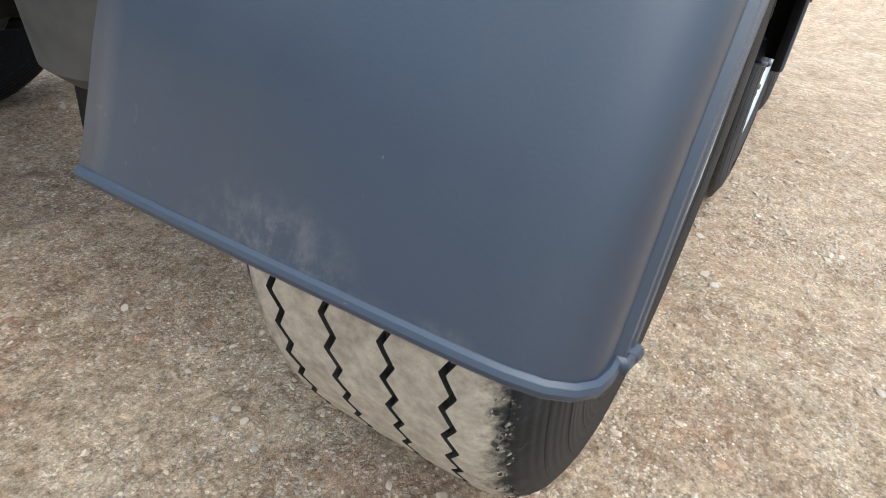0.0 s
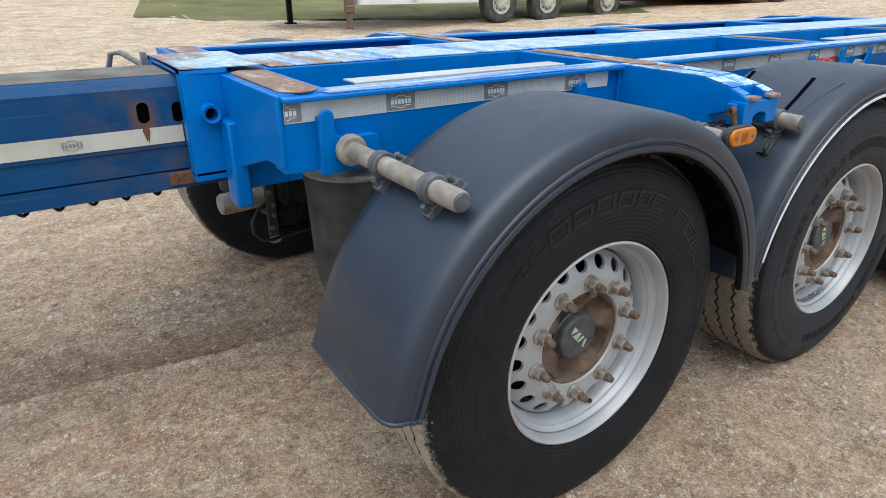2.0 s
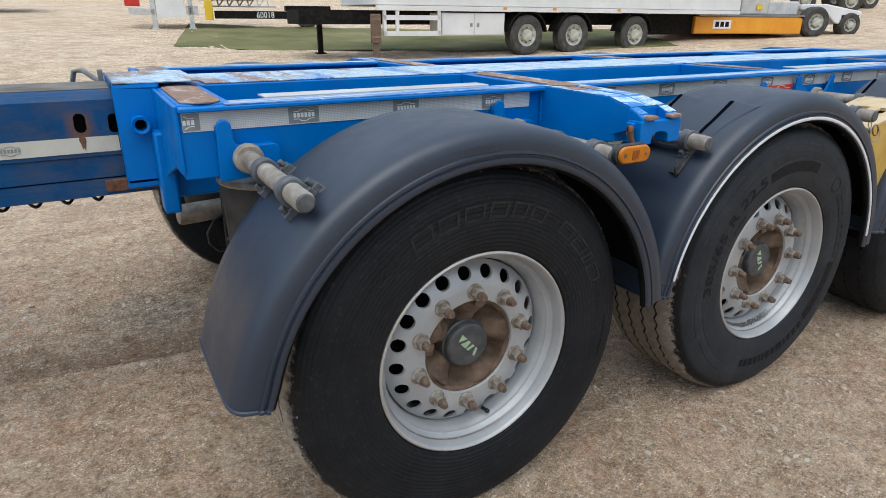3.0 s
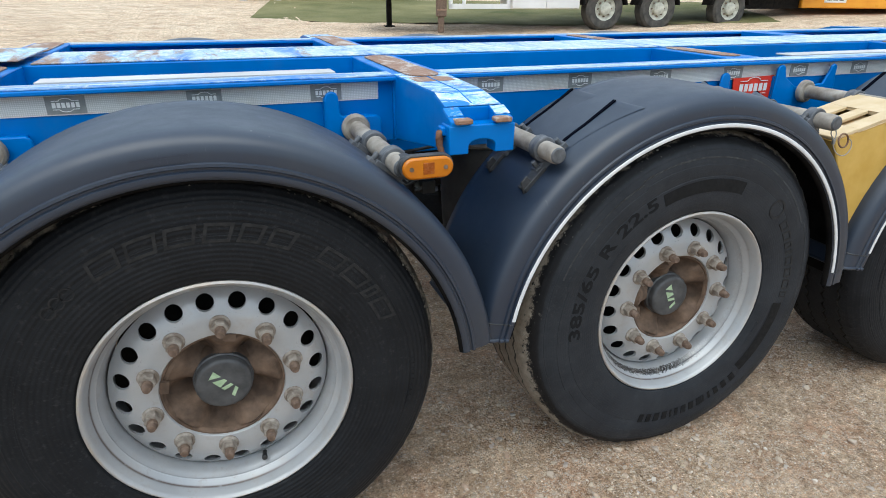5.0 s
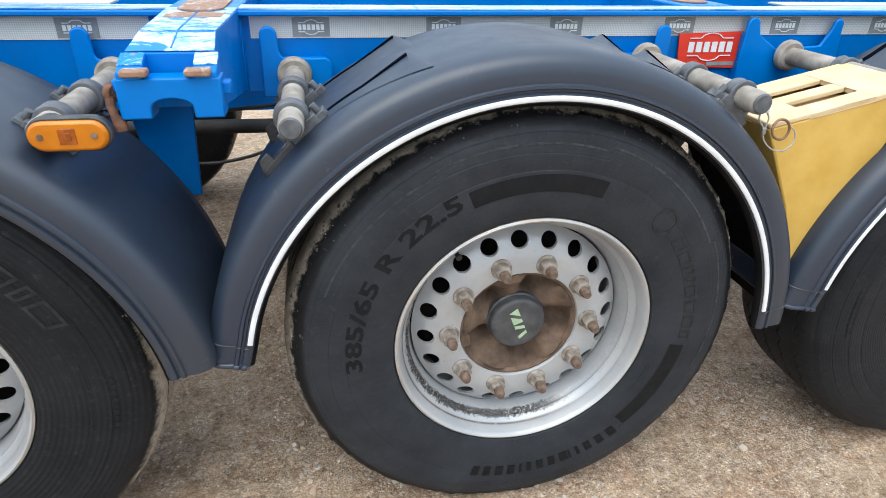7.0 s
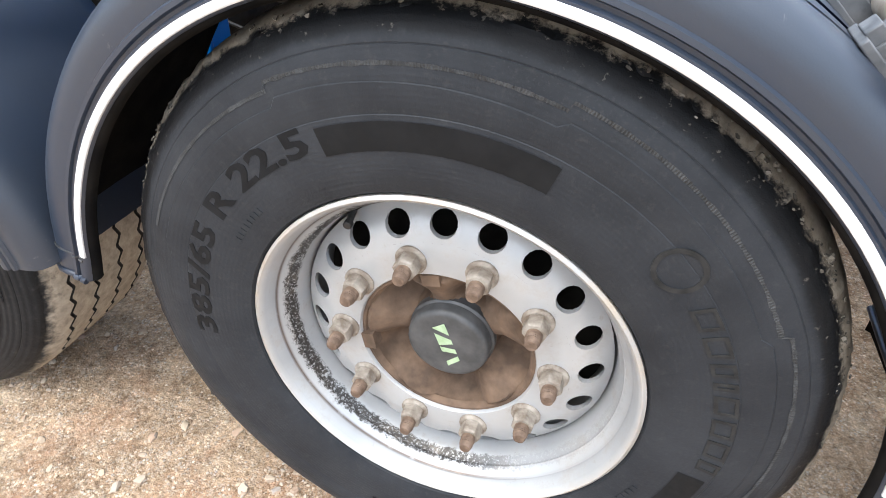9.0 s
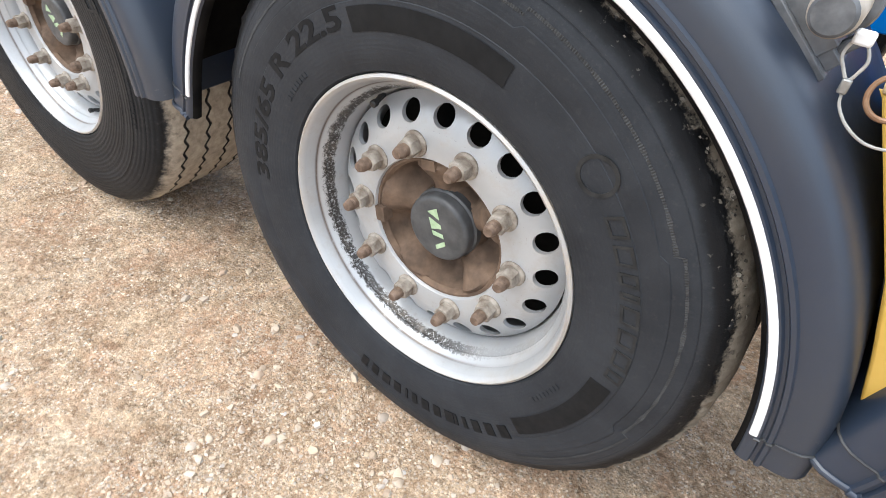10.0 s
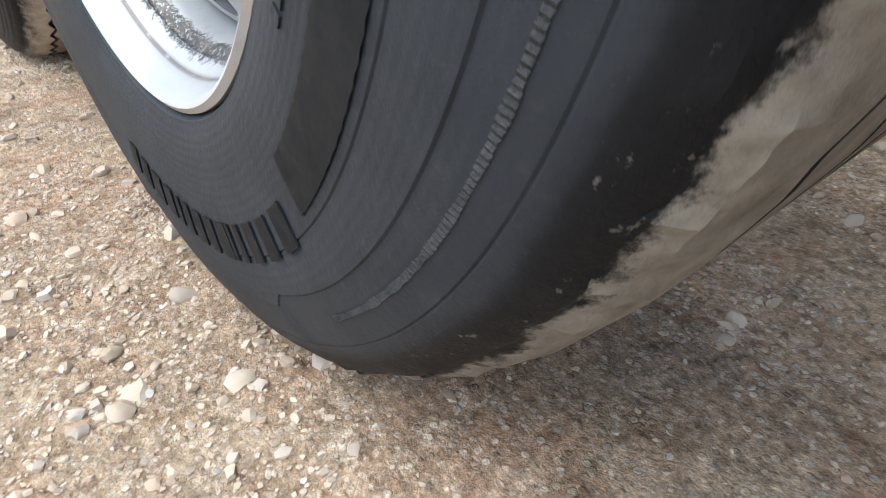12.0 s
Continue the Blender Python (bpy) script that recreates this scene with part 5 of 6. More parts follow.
part("sleeve_top", Shape().box(-0.730, -0.47, 0.965, 1.435, 1.1725, 1.1755), M_BLUE_BARE, sleeve, "paint worn to bare metal")
s = Shape().box(-0.645, -0.595, 0.86, 0.955, 0.765, 1.03)
s.box(-0.60, -0.45, 0.93, 1.0, 0.80, 1.0)
part("gusset", s, M_BLUE, sleeve, bevel=0.008)
stub = Shape().lathe([(0.018, 0.99), (0.018, 0.902), (0.0265, 0.899), (0.0285, 0.903), (0.0285, 0.918), (0.026, 0.921), (0.026, 0.99)], 24)
# dark disc across the bore, the shade inside as colour
stub.lathe([(0.0, 0.95), (0.018, 0.95)], 24, 1)
part("pipe_stub", stub, [M_BLUE, M_DARK], sleeve, "blue pipe stub, dark inside", at=pose(-0.672, 0.005, 1.05))

# sliding front beam with two slots cut through its side
BY = 1.022


def slotted_side(y, x_lo, x_hi, z_lo, z_hi, holes):
    s = Shape()
    xs = sorted([x_lo, x_hi] + [h[0] - 0.03 for h in holes] + [h[0] + 0.03 for h in holes])
    for a, b in zip(xs, xs[1:]):
        hole = next((h for h in holes if abs((a + b) / 2 - h[0]) < 0.001), None)
        if not hole:
            s.box(a, b, y, y + 0.012, z_lo, z_hi)
            continue
        x, z, w, h = hole
        ring = [(x + w * math.cos(t), z + math.copysign(h - w, math.sin(t)) + w * math.sin(t)) for t in [2 * math.pi * i / 24 + 1e-4 for i in range(24)]]
        box = []
        for i in range(24):
            t = 2 * math.pi * i / 24
            c, d = math.cos(t), math.sin(t)
            k = max(abs(c), abs(d))
            u, v = c / k, d / k
            box.append((x + 0.03 * u, (z_lo + z_hi) / 2 + (z_hi - z_lo) / 2 * v))
        p = [(q[0], y, q[1]) for q in box] + [(q[0], y, q[1]) for q in ring] + [(q[0], y + 0.012, q[1]) for q in ring]
        s.add(p, [(i, (i + 1) % 24, 24 + (i + 1) % 24, 24 + i) for i in range(24)] + [(24 + i, 24 + (i + 1) % 24, 48 + (i + 1) % 24, 48 + i) for i in range(24)])
    return s


def beam_paint():
    n = Nodes("blue_paint_dull", 0.5, 0, 0.25)
    x, y, z = n.xyz()
    base = n.mix(n.ramp(n.noise(6, 6), [(0.3, 0), (0.7, 1)]), (0.001, 0.046, 0.140), (0.002, 0.064, 0.185))
    line = n.noise(4, 6, 0.6, (0.25, 1, 26))
    base = n.mix(n.ramp(line, [(0.60, 0), (0.74, 0.6)]), base, (0.10, 0.16, 0.20))
    hx = n.math("ADD", n.math("MULTIPLY", n.math("ADD", x, 0.838), 1.0), n.math("MULTIPLY", n.math("SUBTRACT", n.noise(40, 4), 0.5), 0.03))
    near = n.math("ABSOLUTE", hx)
    stain = n.math("MULTIPLY", n.ramp(near, [(0.016, 1), (0.046, 0)]), n.math("MULTIPLY", n.ramp(n.math("SUBTRACT", z, 0.5), [(0.46, 0), (0.49, 1)]), n.ramp(n.math("SUBTRACT", z, 0.5), [(0.565, 1), (0.60, 0)])))
    base = n.mix(n.math("MULTIPLY", stain, n.ramp(n.noise(50, 6, 0.7), [(0.30, 0.35), (0.55, 1.0)])), base, (0.15, 0.075, 0.04))
    smear = n.math("MULTIPLY", n.ramp(n.math("ADD", x, 2.0), [(0.93, 0), (1.18, 1)]), n.ramp(n.noise(7, 6, 0.7, (1, 1, 2)), [(0.44, 0), (0.68, 0.45)]))
    base = n.mix(smear, base, (0.11, 0.085, 0.065))
    n.colour(base)
    n.bump(n.noise(120, 4), 0.15, 0.001)
    return n.mat


M_BEAM = beam_paint()
XS = -4.6
s = slotted_side(BY, XS, -0.66, 0.945, 1.122, [(-0.838, 1.052, 0.017, 0.031), (-0.742, 1.046, 0.017, 0.031)])
s.prism([(BY, 1.122), (BY + 0.016, 1.142), (BY + 0.04, 1.150), (1.34, 1.150), (1.366, 1.142), (1.378, 1.122), (1.378, 0.945), (1.366, 0.945), (1.366, 1.115), (BY + 0.012, 1.115)], "x", XS, -0.66)
s.box(XS, -0.66, BY + 0.006, 1.372, 0.872, 0.943)
s.box(XS, -0.60, BY + 0.001, 1.372, 0.812, 0.867)
front = part("sliding_beam", s, M_BEAM, trailer, "dull blue sliding front beam with slots and rust streaks")
top = simple("beam_top_grime", (0.10, 0.085, 0.07), (0.20, 0.18, 0.155), 0.8, scale=8)
part("beam_top", Shape().box(XS, -0.737, BY + 0.045, 1.336, 1.1505, 1.1525), top, front, "grimy grey-brown beam top")
part("beam_tape", Shape().box(XS, -0.737, BY - 0.0025, BY - 0.0005, 0.958, 1.008), M_TAPE_DIRTY, front, "dirty reflective tape")
# block added in the hollow beam, its dark colour gives the slots their shade
part("inner_shade", Shape().box(-1.2, -0.7, 1.08, 1.3, 0.96, 1.10), M_DARK, front)
part("slide_shoe", Shape().box(-0.800, -0.590, BY - 0.007, BY + 0.03, 0.822, 0.864), M_RUST_DARK, front, "rust-stained slide block", bevel=0.004)
drip = [(-0.846, 1.018), (-0.832, 1.018), (-0.829, 0.998), (-0.833, 0.978), (-0.836, 0.962), (-0.838, 0.975), (-0.842, 0.968), (-0.845, 0.985), (-0.849, 0.998)]
part("rust_stain", Shape().prism(drip, "y", BY - 0.0034, BY - 0.0026), M_RUST_DARK, front, "rust run below the slot")
coil = []
for i in range(420):
    t = i / 12.0
    coil.append((-0.78 - t * 0.0108 * 7.2, 1.12 + 0.026 * math.sin(t * 2 * math.pi / 1.0 * 0.85), 0.806 + 0.030 * math.cos(t * 2 * math.pi * 0.85)))
part("coiled_hose", Shape().tube(coil, 0.0055, 8), M_CABLE, front, "black coiled air hose")

# reflective tape with printed panels along the near side beam


def tape_run(x0, x1, first):
    t = part("side_tape", Shape().box(x0, x1, 0.4832, 0.4852, 1.087, 1.137), M_TAPE, trailer, "silver reflective tape")
    k = 0
    while True:
        cx = first + 0.3245 * k
        if cx > x1 - 0.02:
            break
        a, b = max(cx - 0.044, x0 + 0.001), min(cx + 0.044, x1 - 0.001)
        part("tape_panel", Shape().box(a, b, 0.4820, 0.4831, 1.090, 1.134), M_TAPE_PANEL, t, "grey printed panel")
        emblem("print", cx, 0.4812, 1.112, 0.030, t, M_PRINT, a, b)
        k += 1


def emblem(name, cx, y, cz, half, parent, mat, lo=-99, hi=99):
    """A plain outline bulging above and below a row of upright bars; each bar is a part."""
    k = half / 0.030
    for sgn in (1, -1):
        pts = [(cx - 0.030 * k, cz + sgn * 0.0105 * k), (cx - 0.016 * k, cz + sgn * 0.0105 * k)] + [(cx + 0.014 * k * math.cos(radians(t)), cz + sgn * (0.0105 + 0.006 * math.sin(radians(t))) * k) for t in range(170, 9, -20)] + [(cx + 0.016 * k, cz + sgn * 0.0105 * k), (cx + 0.030 * k, cz + sgn * 0.0105 * k)]
        pts = [p for p in pts if lo <= p[0] <= hi]
        if len(pts) > 1:
            part(name + "_line", Shape().tube([(px, y, pz) for px, pz in pts], 0.0010 * k ** 0.5, 6), mat, parent)
    for i in range(6):
        x = cx + (-0.0265 + 0.0106 * i) * k
        w = 0.0038 * k
        if lo <= x - w and x + w <= hi:
            part(name + "_bar", Shape().box(x - w, x + w, y - 0.0004, y + 0.0005, cz - 0.0062 * k, cz + 0.0062 * k), mat, parent)


tape_run(-0.604, 0.522, -0.604)
tape_run(0.742, 4.45, 0.884)

emblem("beam_print", -1.035, 1.0185, 0.983, 0.026, front, M_TAPE_PANEL)

# red maker's plate
plate = part("red_plate", Shape().prism([(1.868, 1.006), (2.060, 1.000), (2.053, 1.098), (1.858, 1.093)], "y", 0.474, 0.479), M_RED, trailer, "red plate with a white printed emblem")
emblem("emblem", 1.957, 0.4722, 1.058, 0.066, plate, M_WHITE)
part("plate_print", Shape().box(1.955, 2.04, 0.4725, 0.4735, 1.008, 1.018), M_TAPE_PANEL, plate)


def tube_bracket(x, z, sgn, reach=0.085):
    """A welded socket for a mudguard tube: a bent plate with a rounded tab that reaches up over the tape."""
    gx = -0.078
    tab = [(gx - 0.004, 0.952), (reach, 0.962), (reach, 1.030), (reach - 0.004, 1.040), (reach - 0.014, 1.046), (gx + 0.058, 1.046), (gx + 0.047, 1.050), (gx + 0.041, 1.060)]
    tab += [(gx + 0.019 + 0.020 * math.cos(radians(t)), 1.098 + 0.020 * math.sin(radians(t))) for t in range(0, 181, 20)]
    tab = [(x + sgn * a, b) for a, b in tab]
    s = Shape().prism(tab if sgn > 0 else tab[::-1], "y", 0.452, 0.463)
    e0, e1 = sorted((x + sgn * (gx - 0.001), x + sgn * (gx + 0.009)))
    s.prism([(0.463, 0.952), (0.486, 0.952), (0.486, 1.100), (0.463, 1.100)], "x", e0, e1)
    e0, e1 = sorted((x + sgn * (gx + 0.05), x + sgn * (reach - 0.012)))
    s.box(e0, e1, 0.463, 0.486, 1.034, 1.0455)
    part("tube_bracket", s, M_BLUE, beam, bevel=0.004)


tube_bracket(-0.448, 1.012, 1)
tube_bracket(0.437, 1.019, 1)
tube_bracket(0.842, 1.019, 1)
tube_bracket(1.742, 1.03, -1)
def dome(cx, r, z):
    return [(cx + r * math.cos(radians(t)), z + r * math.sin(radians(t))) for t in range(0, 181, 20)]


outline = [(2.040, 0.955), (2.350, 0.955), (2.350, 1.045), (2.346, 1.100)] + dome(2.331, 0.015, 1.118) + [(2.312, 1.105), (2.288, 1.062), (2.150, 1.054), (2.090, 1.092)] + dome(2.063, 0.019, 1.118) + [(2.043, 1.09), (2.040, 1.045)]
part("gusset_plate", Shape().prism(outline, "y", 0.452, 0.463), M_BLUE, beam, bevel=0.004)
for x in (2.049, 2.338):
    part("tape_gusset", Shape().box(x - 0.005, x + 0.005, 0.463, 0.485, 0.960, 1.095), M_BLUE, beam, bevel=0.002)

support_tube(-0.455, 1.014, -0.050, 0.440, -41, (0.055, 0.270), trailer)
support_tube(0.440, 1.016, -0.015, 0.440, 41, (0.060, 0.235), trailer)
support_tube(0.838, 1.012, -0.020, 0.440, -41, (0.060, 0.250), trailer)
support_tube(1.748, 1.036, -0.040, 0.440, 41, (0.035, 0.21), trailer)
support_tube(2.178, 1.040, -0.025, 0.440, -41, (0.060, 0.235), trailer)

# amber side lamp on the end of a tube


def oval(cx, cz, hw, hh, n=10):
    r = hh
    return [(cx + hw - r + r * math.cos(radians(t)), cz + r * math.sin(radians(t))) for t in range(-90, 91, 180 // n)] + [(cx - hw + r + r * math.cos(radians(t)), cz + r * math.sin(radians(t))) for t in range(90, 271, 180 // n)]


lamp = part("side_lamp", Shape().prism(oval(0.492, 1.019, 0.064, 0.029), "y", -0.036, -0.018).lathe([(0.0, 0.02), (0.026, 0.02), (0.028, -0.02), (0.0, -0.02)], 20, 0, pose(0.452, 0, 1.016)), M_CLAMP, trailer, "oval amber side marker lamp in a black rubber base", bevel=0.003)
part("lens", Shape().prism(oval(0.492, 1.019, 0.060, 0.0245), "y", -0.047, -0.034), M_LAMP, lamp, "amber plastic lens", bevel=0.005)
part("reflector", Shape().prism([(0.479, 1.006), (0.505, 1.006), (0.505, 1.032), (0.479, 1.032)], "y", -0.0485, -0.046).prism([(0.486, 1.013), (0.498, 1.013), (0.498, 1.025), (0.486, 1.025)], "y", -0.0495, -0.048), M_LAMP_IN, lamp, bevel=0.001)
for dx in (-0.040, 0.040):
    part("screw", Shape().lathe([(0.0, -0.0495), (0.005, -0.049), (0.0055, -0.046), (0.0, -0.046)], 12, 0, pose(0.492 + dx, 0, 1.019)), M_STUD, lamp)

# air bellows, axles and what hangs below


def bellows(x, y):
    s = Shape()
    s.lathe([(0.0, 0.0), (0.10, 0.0), (0.125, 0.02), (0.135, 0.10), (0.140, 0.22), (0.145, 0.32), (0.15, 0.36), (0.14, 0.38), (0.0, 0.38)], 40, 0, pose(x, y, 0.53, 90, 0, 0))
    b = part("air_bellows", s, M_BELLOWS, trailer, "dusty grey-black rubber air spring")
    part("bellows_cap", Shape().lathe([(0.0, 0.0), (0.150, 0.0), (0.156, 0.008), (0.150, 0.018), (0.0, 0.018)], 40, 0, pose(x, y, 0.905, 90, 0, 0)), M_GALV, b)
    part("bellows_seat", Shape().box(x - 0.06, x + 0.06, y - 0.06, y + 0.06, 0.915, 0.965), M_BLUE, b, bevel=0.003)
    part("bellows_foot", Shape().box(x - 0.08, x + 0.30, y - 0.05, y + 0.05, 0.44, 0.53), M_DARK, b, bevel=0.01)


for x in (-0.358, 0.925, 2.235):
    bellows(x, 0.63)
    bellows(x, 1.77)
for i, x in enumerate((0.0, 1.31, 2.62)):
    s = Shape().lathe([(0.062, 0.25), (0.062, 2.15)], 24, 0, pose(x, 0, HUB_Z))
    axle = part("axle", s, M_DARK, trailer, "dark greasy axle tube")
    for y in (0.62, 1.78):
        a = Shape().hull([(x - 0.16, y - 0.045, 0.44), (x + 0.48, y - 0.045, 0.66), (x + 0.48, y + 0.045, 0.66), (x - 0.16, y + 0.045, 0.44)], [(x - 0.16, y - 0.045, 0.58), (x + 0.48, y - 0.045, 0.78), (x + 0.48, y + 0.045, 0.78), (x - 0.16, y + 0.045, 0.58)])
        part("trailing_arm", a, M_DARK, axle, bevel=0.01)
        c = Shape().lathe([(0.0, -0.10), (0.075, -0.10), (0.09, -0.08), (0.09, 0.02), (0.095, 0.03), (0.09, 0.04), (0.085, 0.10), (0.06, 0.12), (0.0, 0.12)], 24, 0, pose(x - 0.20, y + (0.30 if y < 1 else -0.30), 0.62, 0, 0, 90))
        part("brake_chamber", c, M_DARK, axle)
        part("slack_adjuster", Shape().box(x - 0.12, x - 0.06, y + (0.24 if y < 1 else -0.29), y + (0.29 if y < 1 else -0.24), 0.42, 0.72), M_DARK, axle, bevel=0.008)
part("cross_tube", Shape().tube([(0.30, 0.93, 0.752), (1.05, 0.88, 0.757)], 0.023, 14), M_BELLOWS, trailer, "dusty dark cross tube")
for y, z, sag in ((0.86, 0.80, 0.16), (0.70, 0.90, 0.05)):
    pts = [(0.10 + 0.85 * t, y + 0.03 * math.sin(3 * t), z - sag * math.sin(math.pi * t)) for t in [i / 24 for i in range(25)]]
    part("air_hose", Shape().tube(pts, 0.0055, 8), M_CABLE, trailer, "sagging black air hose")
unit = part("brake_actuator", Shape().lathe([(0.0, -0.115), (0.085, -0.115), (0.105, -0.10), (0.108, -0.012), (0.122, -0.008), (0.122, 0.012), (0.108, 0.016), (0.105, 0.085), (0.07, 0.115), (0.0, 0.115)], 28, 0, pose(-0.215, 1.60, 0.50, 0, 0, 72)), M_DARK, trailer, "greasy black brake actuator beside the tyre")
strip = Shape().box(-0.365, -0.325, 1.50, 1.53, 0.385, 0.640)
part("bracket", strip, M_BELLOWS, unit, bevel=0.005)
for z in (0.43, 0.485, 0.53, 0.59):
    part("bolt", Shape().lathe([(0.0, -0.012), (0.009, -0.012), (0.011, 0.004), (0.0, 0.004)], 6, 0, pose(-0.345 + 0.008 * math.sin(40 * z), 1.498, z)), M_STUD, unit)
part("eye", Shape().tube([(-0.345 + 0.024 * math.cos(t), 1.505, 0.372 + 0.014 * math.sin(t)) for t in [i * math.pi / 8 for i in range(17)]], 0.0055, 8), M_GALV, unit, "bare metal eye")
part("air_hose", Shape().tube([(-0.355, 1.53, 0.535), (-0.405, 1.50, 0.525), (-0.440, 1.49, 0.475), (-0.438, 1.49, 0.425), (-0.405, 1.49, 0.385), (-0.36, 1.50, 0.375), (-0.25, 1.50, 0.385), (-0.12, 1.50, 0.400), (-0.07, 1.51, 0.46)], 0.0075, 10), M_CABLE, unit, "looped black air hose")
part("linkage_rod", Shape().box(-0.34, -0.06, 1.51, 1.54, 0.39, 0.41), M_DARK, unit, bevel=0.004)
part("dust_tube", Shape().lathe([(0.0, 0.0), (0.040, 0.0), (0.046, 0.012), (0.046, 0.19), (0.040, 0.20), (0.0, 0.20)], 24, 0, pose(-0.545, 1.55, 0.555, 0, 4, -82)), M_GALV, unit, "pale grey cylinder")
part("back_plate", Shape().lathe([(0.10, 0.0), (0.255, 0.0), (0.255, 0.012), (0.10, 0.012)], 40, 0, pose(0.0, 1.99, HUB_Z)), M_DARK, unit)
valve_body = Shape().box(0.795, 0.850, 0.885, 0.925, 0.640, 0.690).tube([(0.82, 0.905, 0.69), (0.82, 0.905, 0.725)], 0.012, 10).tube([(0.80, 0.90, 0.66), (0.765, 0.885, 0.655)], 0.010, 8)
valve_unit = part("levelling_valve", valve_body, M_BELLOWS, trailer, "dusty black levelling valve on a bracket", bevel=0.004)
part("bracket", Shape().box(0.752, 0.764, 0.89, 0.93, 0.600, 0.800), M_DARK, valve_unit)
part("rod", Shape().tube([(0.84, 0.905, 0.67), (0.875, 0.915, 0.66), (0.885, 0.92, 0.58)], 0.005, 8), M_DARK, valve_unit)

# silver winch handle on the far side of the sleeve
h = Shape().tube([(-0.86, 1.62, 1.06), (-0.83, 1.60, 1.17), (-0.80, 1.56, 1.175), (-0.74, 1.46, 1.13)], 0.010, 10)
h.box(-0.755, -0.737, 1.44, 1.47, 1.13, 1.185)
part("release_handle", h, M_STEEL, trailer, "silver bent release handle", bevel=0.002)

# yellow wheel chock in its holder
chock = tagged(new("wheel_chock"), "yellow plastic wheel chock hung point-down between two mudguards", "wheel chock")


CHOCK_TILT = pose(1.815, 0, 0.970, 0, -12.5, 0)


def chock_shape():
    s = Shape()
    tri = [(0.0, 0.0), (0.375, 0.0), (0.074, -0.386), (0.067, -0.300), (0.054, -0.200)]
    s.prism(tri, "y", 0.000, 0.016)
    s.prism(tri, "y", 0.214, 0.230)
    s.prism([(0.0, 0.0), (0.018, 0.0), (0.070, -0.200), (0.084, -0.372), (0.074, -0.386), (0.067, -0.300), (0.054, -0.200)], "y", 0.016, 0.214)
    s.prism([(0.358, 0.0), (0.375, 0.0), (0.074, -0.386), (0.076, -0.362)], "y", 0.016, 0.214)
    return s


part("chock_body", chock_shape(), M_YELLOW, chock, "yellow moulded side walls", bevel=0.004, at=CHOCK_TILT)
s = Shape()
for xa, xb in ((0.0, 0.095), (0.245, 0.375)):
    s.box(xa, xb, 0.000, 0.230, 0.0005, 0.012)
for ya, yb in ((0.000, 0.050), (0.085, 0.125), (0.160, 0.230)):
    s.box(0.095, 0.245, ya, yb, 0.0005, 0.012)
s.box(0.090, 0.250, 0.045, 0.165, -0.016, -0.011)
part("chock_top", s, M_YELLOW_PALE, chock, "faded pale yellow top with two recesses", bevel=0.003, at=CHOCK_TILT)
holder = Shape().box(1.84, 2.22, 0.234, 0.245, 0.80, 0.99)
part("chock_holder", holder, M_DARK, trailer, bevel=0.003)

# safety wire on the chock
def bow(points, steps=6):
    """A smooth line through a few points."""
    p = [Vector(q) for q in points]
    p = [p[0] * 2 - p[1]] + p + [p[-1] * 2 - p[-2]]
    out = []
    for i in range(1, len(p) - 2):
        for k in range(steps):
            t = k / steps
            out.append(tuple(0.5 * (2 * p[i] + (p[i + 1] - p[i - 1]) * t + (2 * p[i - 1] - 5 * p[i] + 4 * p[i + 1] - p[i + 2]) * t * t + (3 * p[i] - p[i - 1] - 3 * p[i + 1] + p[i + 2]) * t ** 3)))
    return out + [tuple(p[-2])]


loop = bow([(1.784, -0.020, 0.969), (1.788, -0.022, 0.956), (1.802, -0.024, 0.941), (1.823, -0.025, 0.931), (1.846, -0.024, 0.933), (1.862, -0.022, 0.950), (1.858, -0.020, 0.972), (1.840, -0.018, 0.984)])
wire = tagged(new("safety_wire", Shape().tube(loop, 0.0016, 8).mesh("safety_wire", M_WIRE)), "pale plastic-coated wire loop with crimped ferrule", "wire")
for side in (-1, 1):
    part("strand", Shape().tube(bow([(1.778 + 0.006 * side, -0.014, 1.014), (1.780 + 0.011 * side, -0.016, 1.000), (1.782 + 0.006 * side, -0.019, 0.988), (1.783 + 0.0015 * side, -0.020, 0.980)]), 0.0017, 8), M_WIRE, wire)
part("ferrule", Shape().box(1.779, 1.788, -0.024, -0.016, 0.967, 0.982), M_STEEL, wire, bevel=0.002)
part("fitting", Shape().box(1.770, 1.788, -0.020, -0.006, 1.011, 1.024), M_WHITE, wire, "small white plastic fitting", bevel=0.003)
ring = [(1.824 + 0.020 * math.cos(t), -0.020 + 0.004 * math.sin(t), 0.976 + 0.020 * math.sin(t)) for t in [i * 2 * math.pi / 40 for i in range(41)]]
part("key_ring", Shape().tube(ring, 0.0028, 8), M_BRASS, wire, "coppery ring")

# ---- background ----


def bg_wheel(parent, x, y, z, r=0.5, w=0.30, rim=M_RIM_BG):
    t = part("wheel", Shape().lathe([(r * 0.55, 0.0), (r * 0.62, -0.02), (r * 0.9, -0.02), (r, 0.03), (r, w - 0.03), (r * 0.9, w), (0.0, w)], 32, 0), M_TYRE_BG, parent, at=pose(x, y, z))
    part("rim", Shape().lathe([(r * 0.55, 0.0), (r * 0.50, 0.03), (r * 0.30, 0.06), (r * 0.28, -0.03), (r * 0.12, -0.05), (0.0, -0.05)], 24), rim, t)
    for i in range(8):
        a = i * math.pi / 4
        part("nut", SHARED["nut"], None, t, at=pose(r * 0.36 * math.cos(a), 0.02, r * 0.36 * math.sin(a)))
    return t


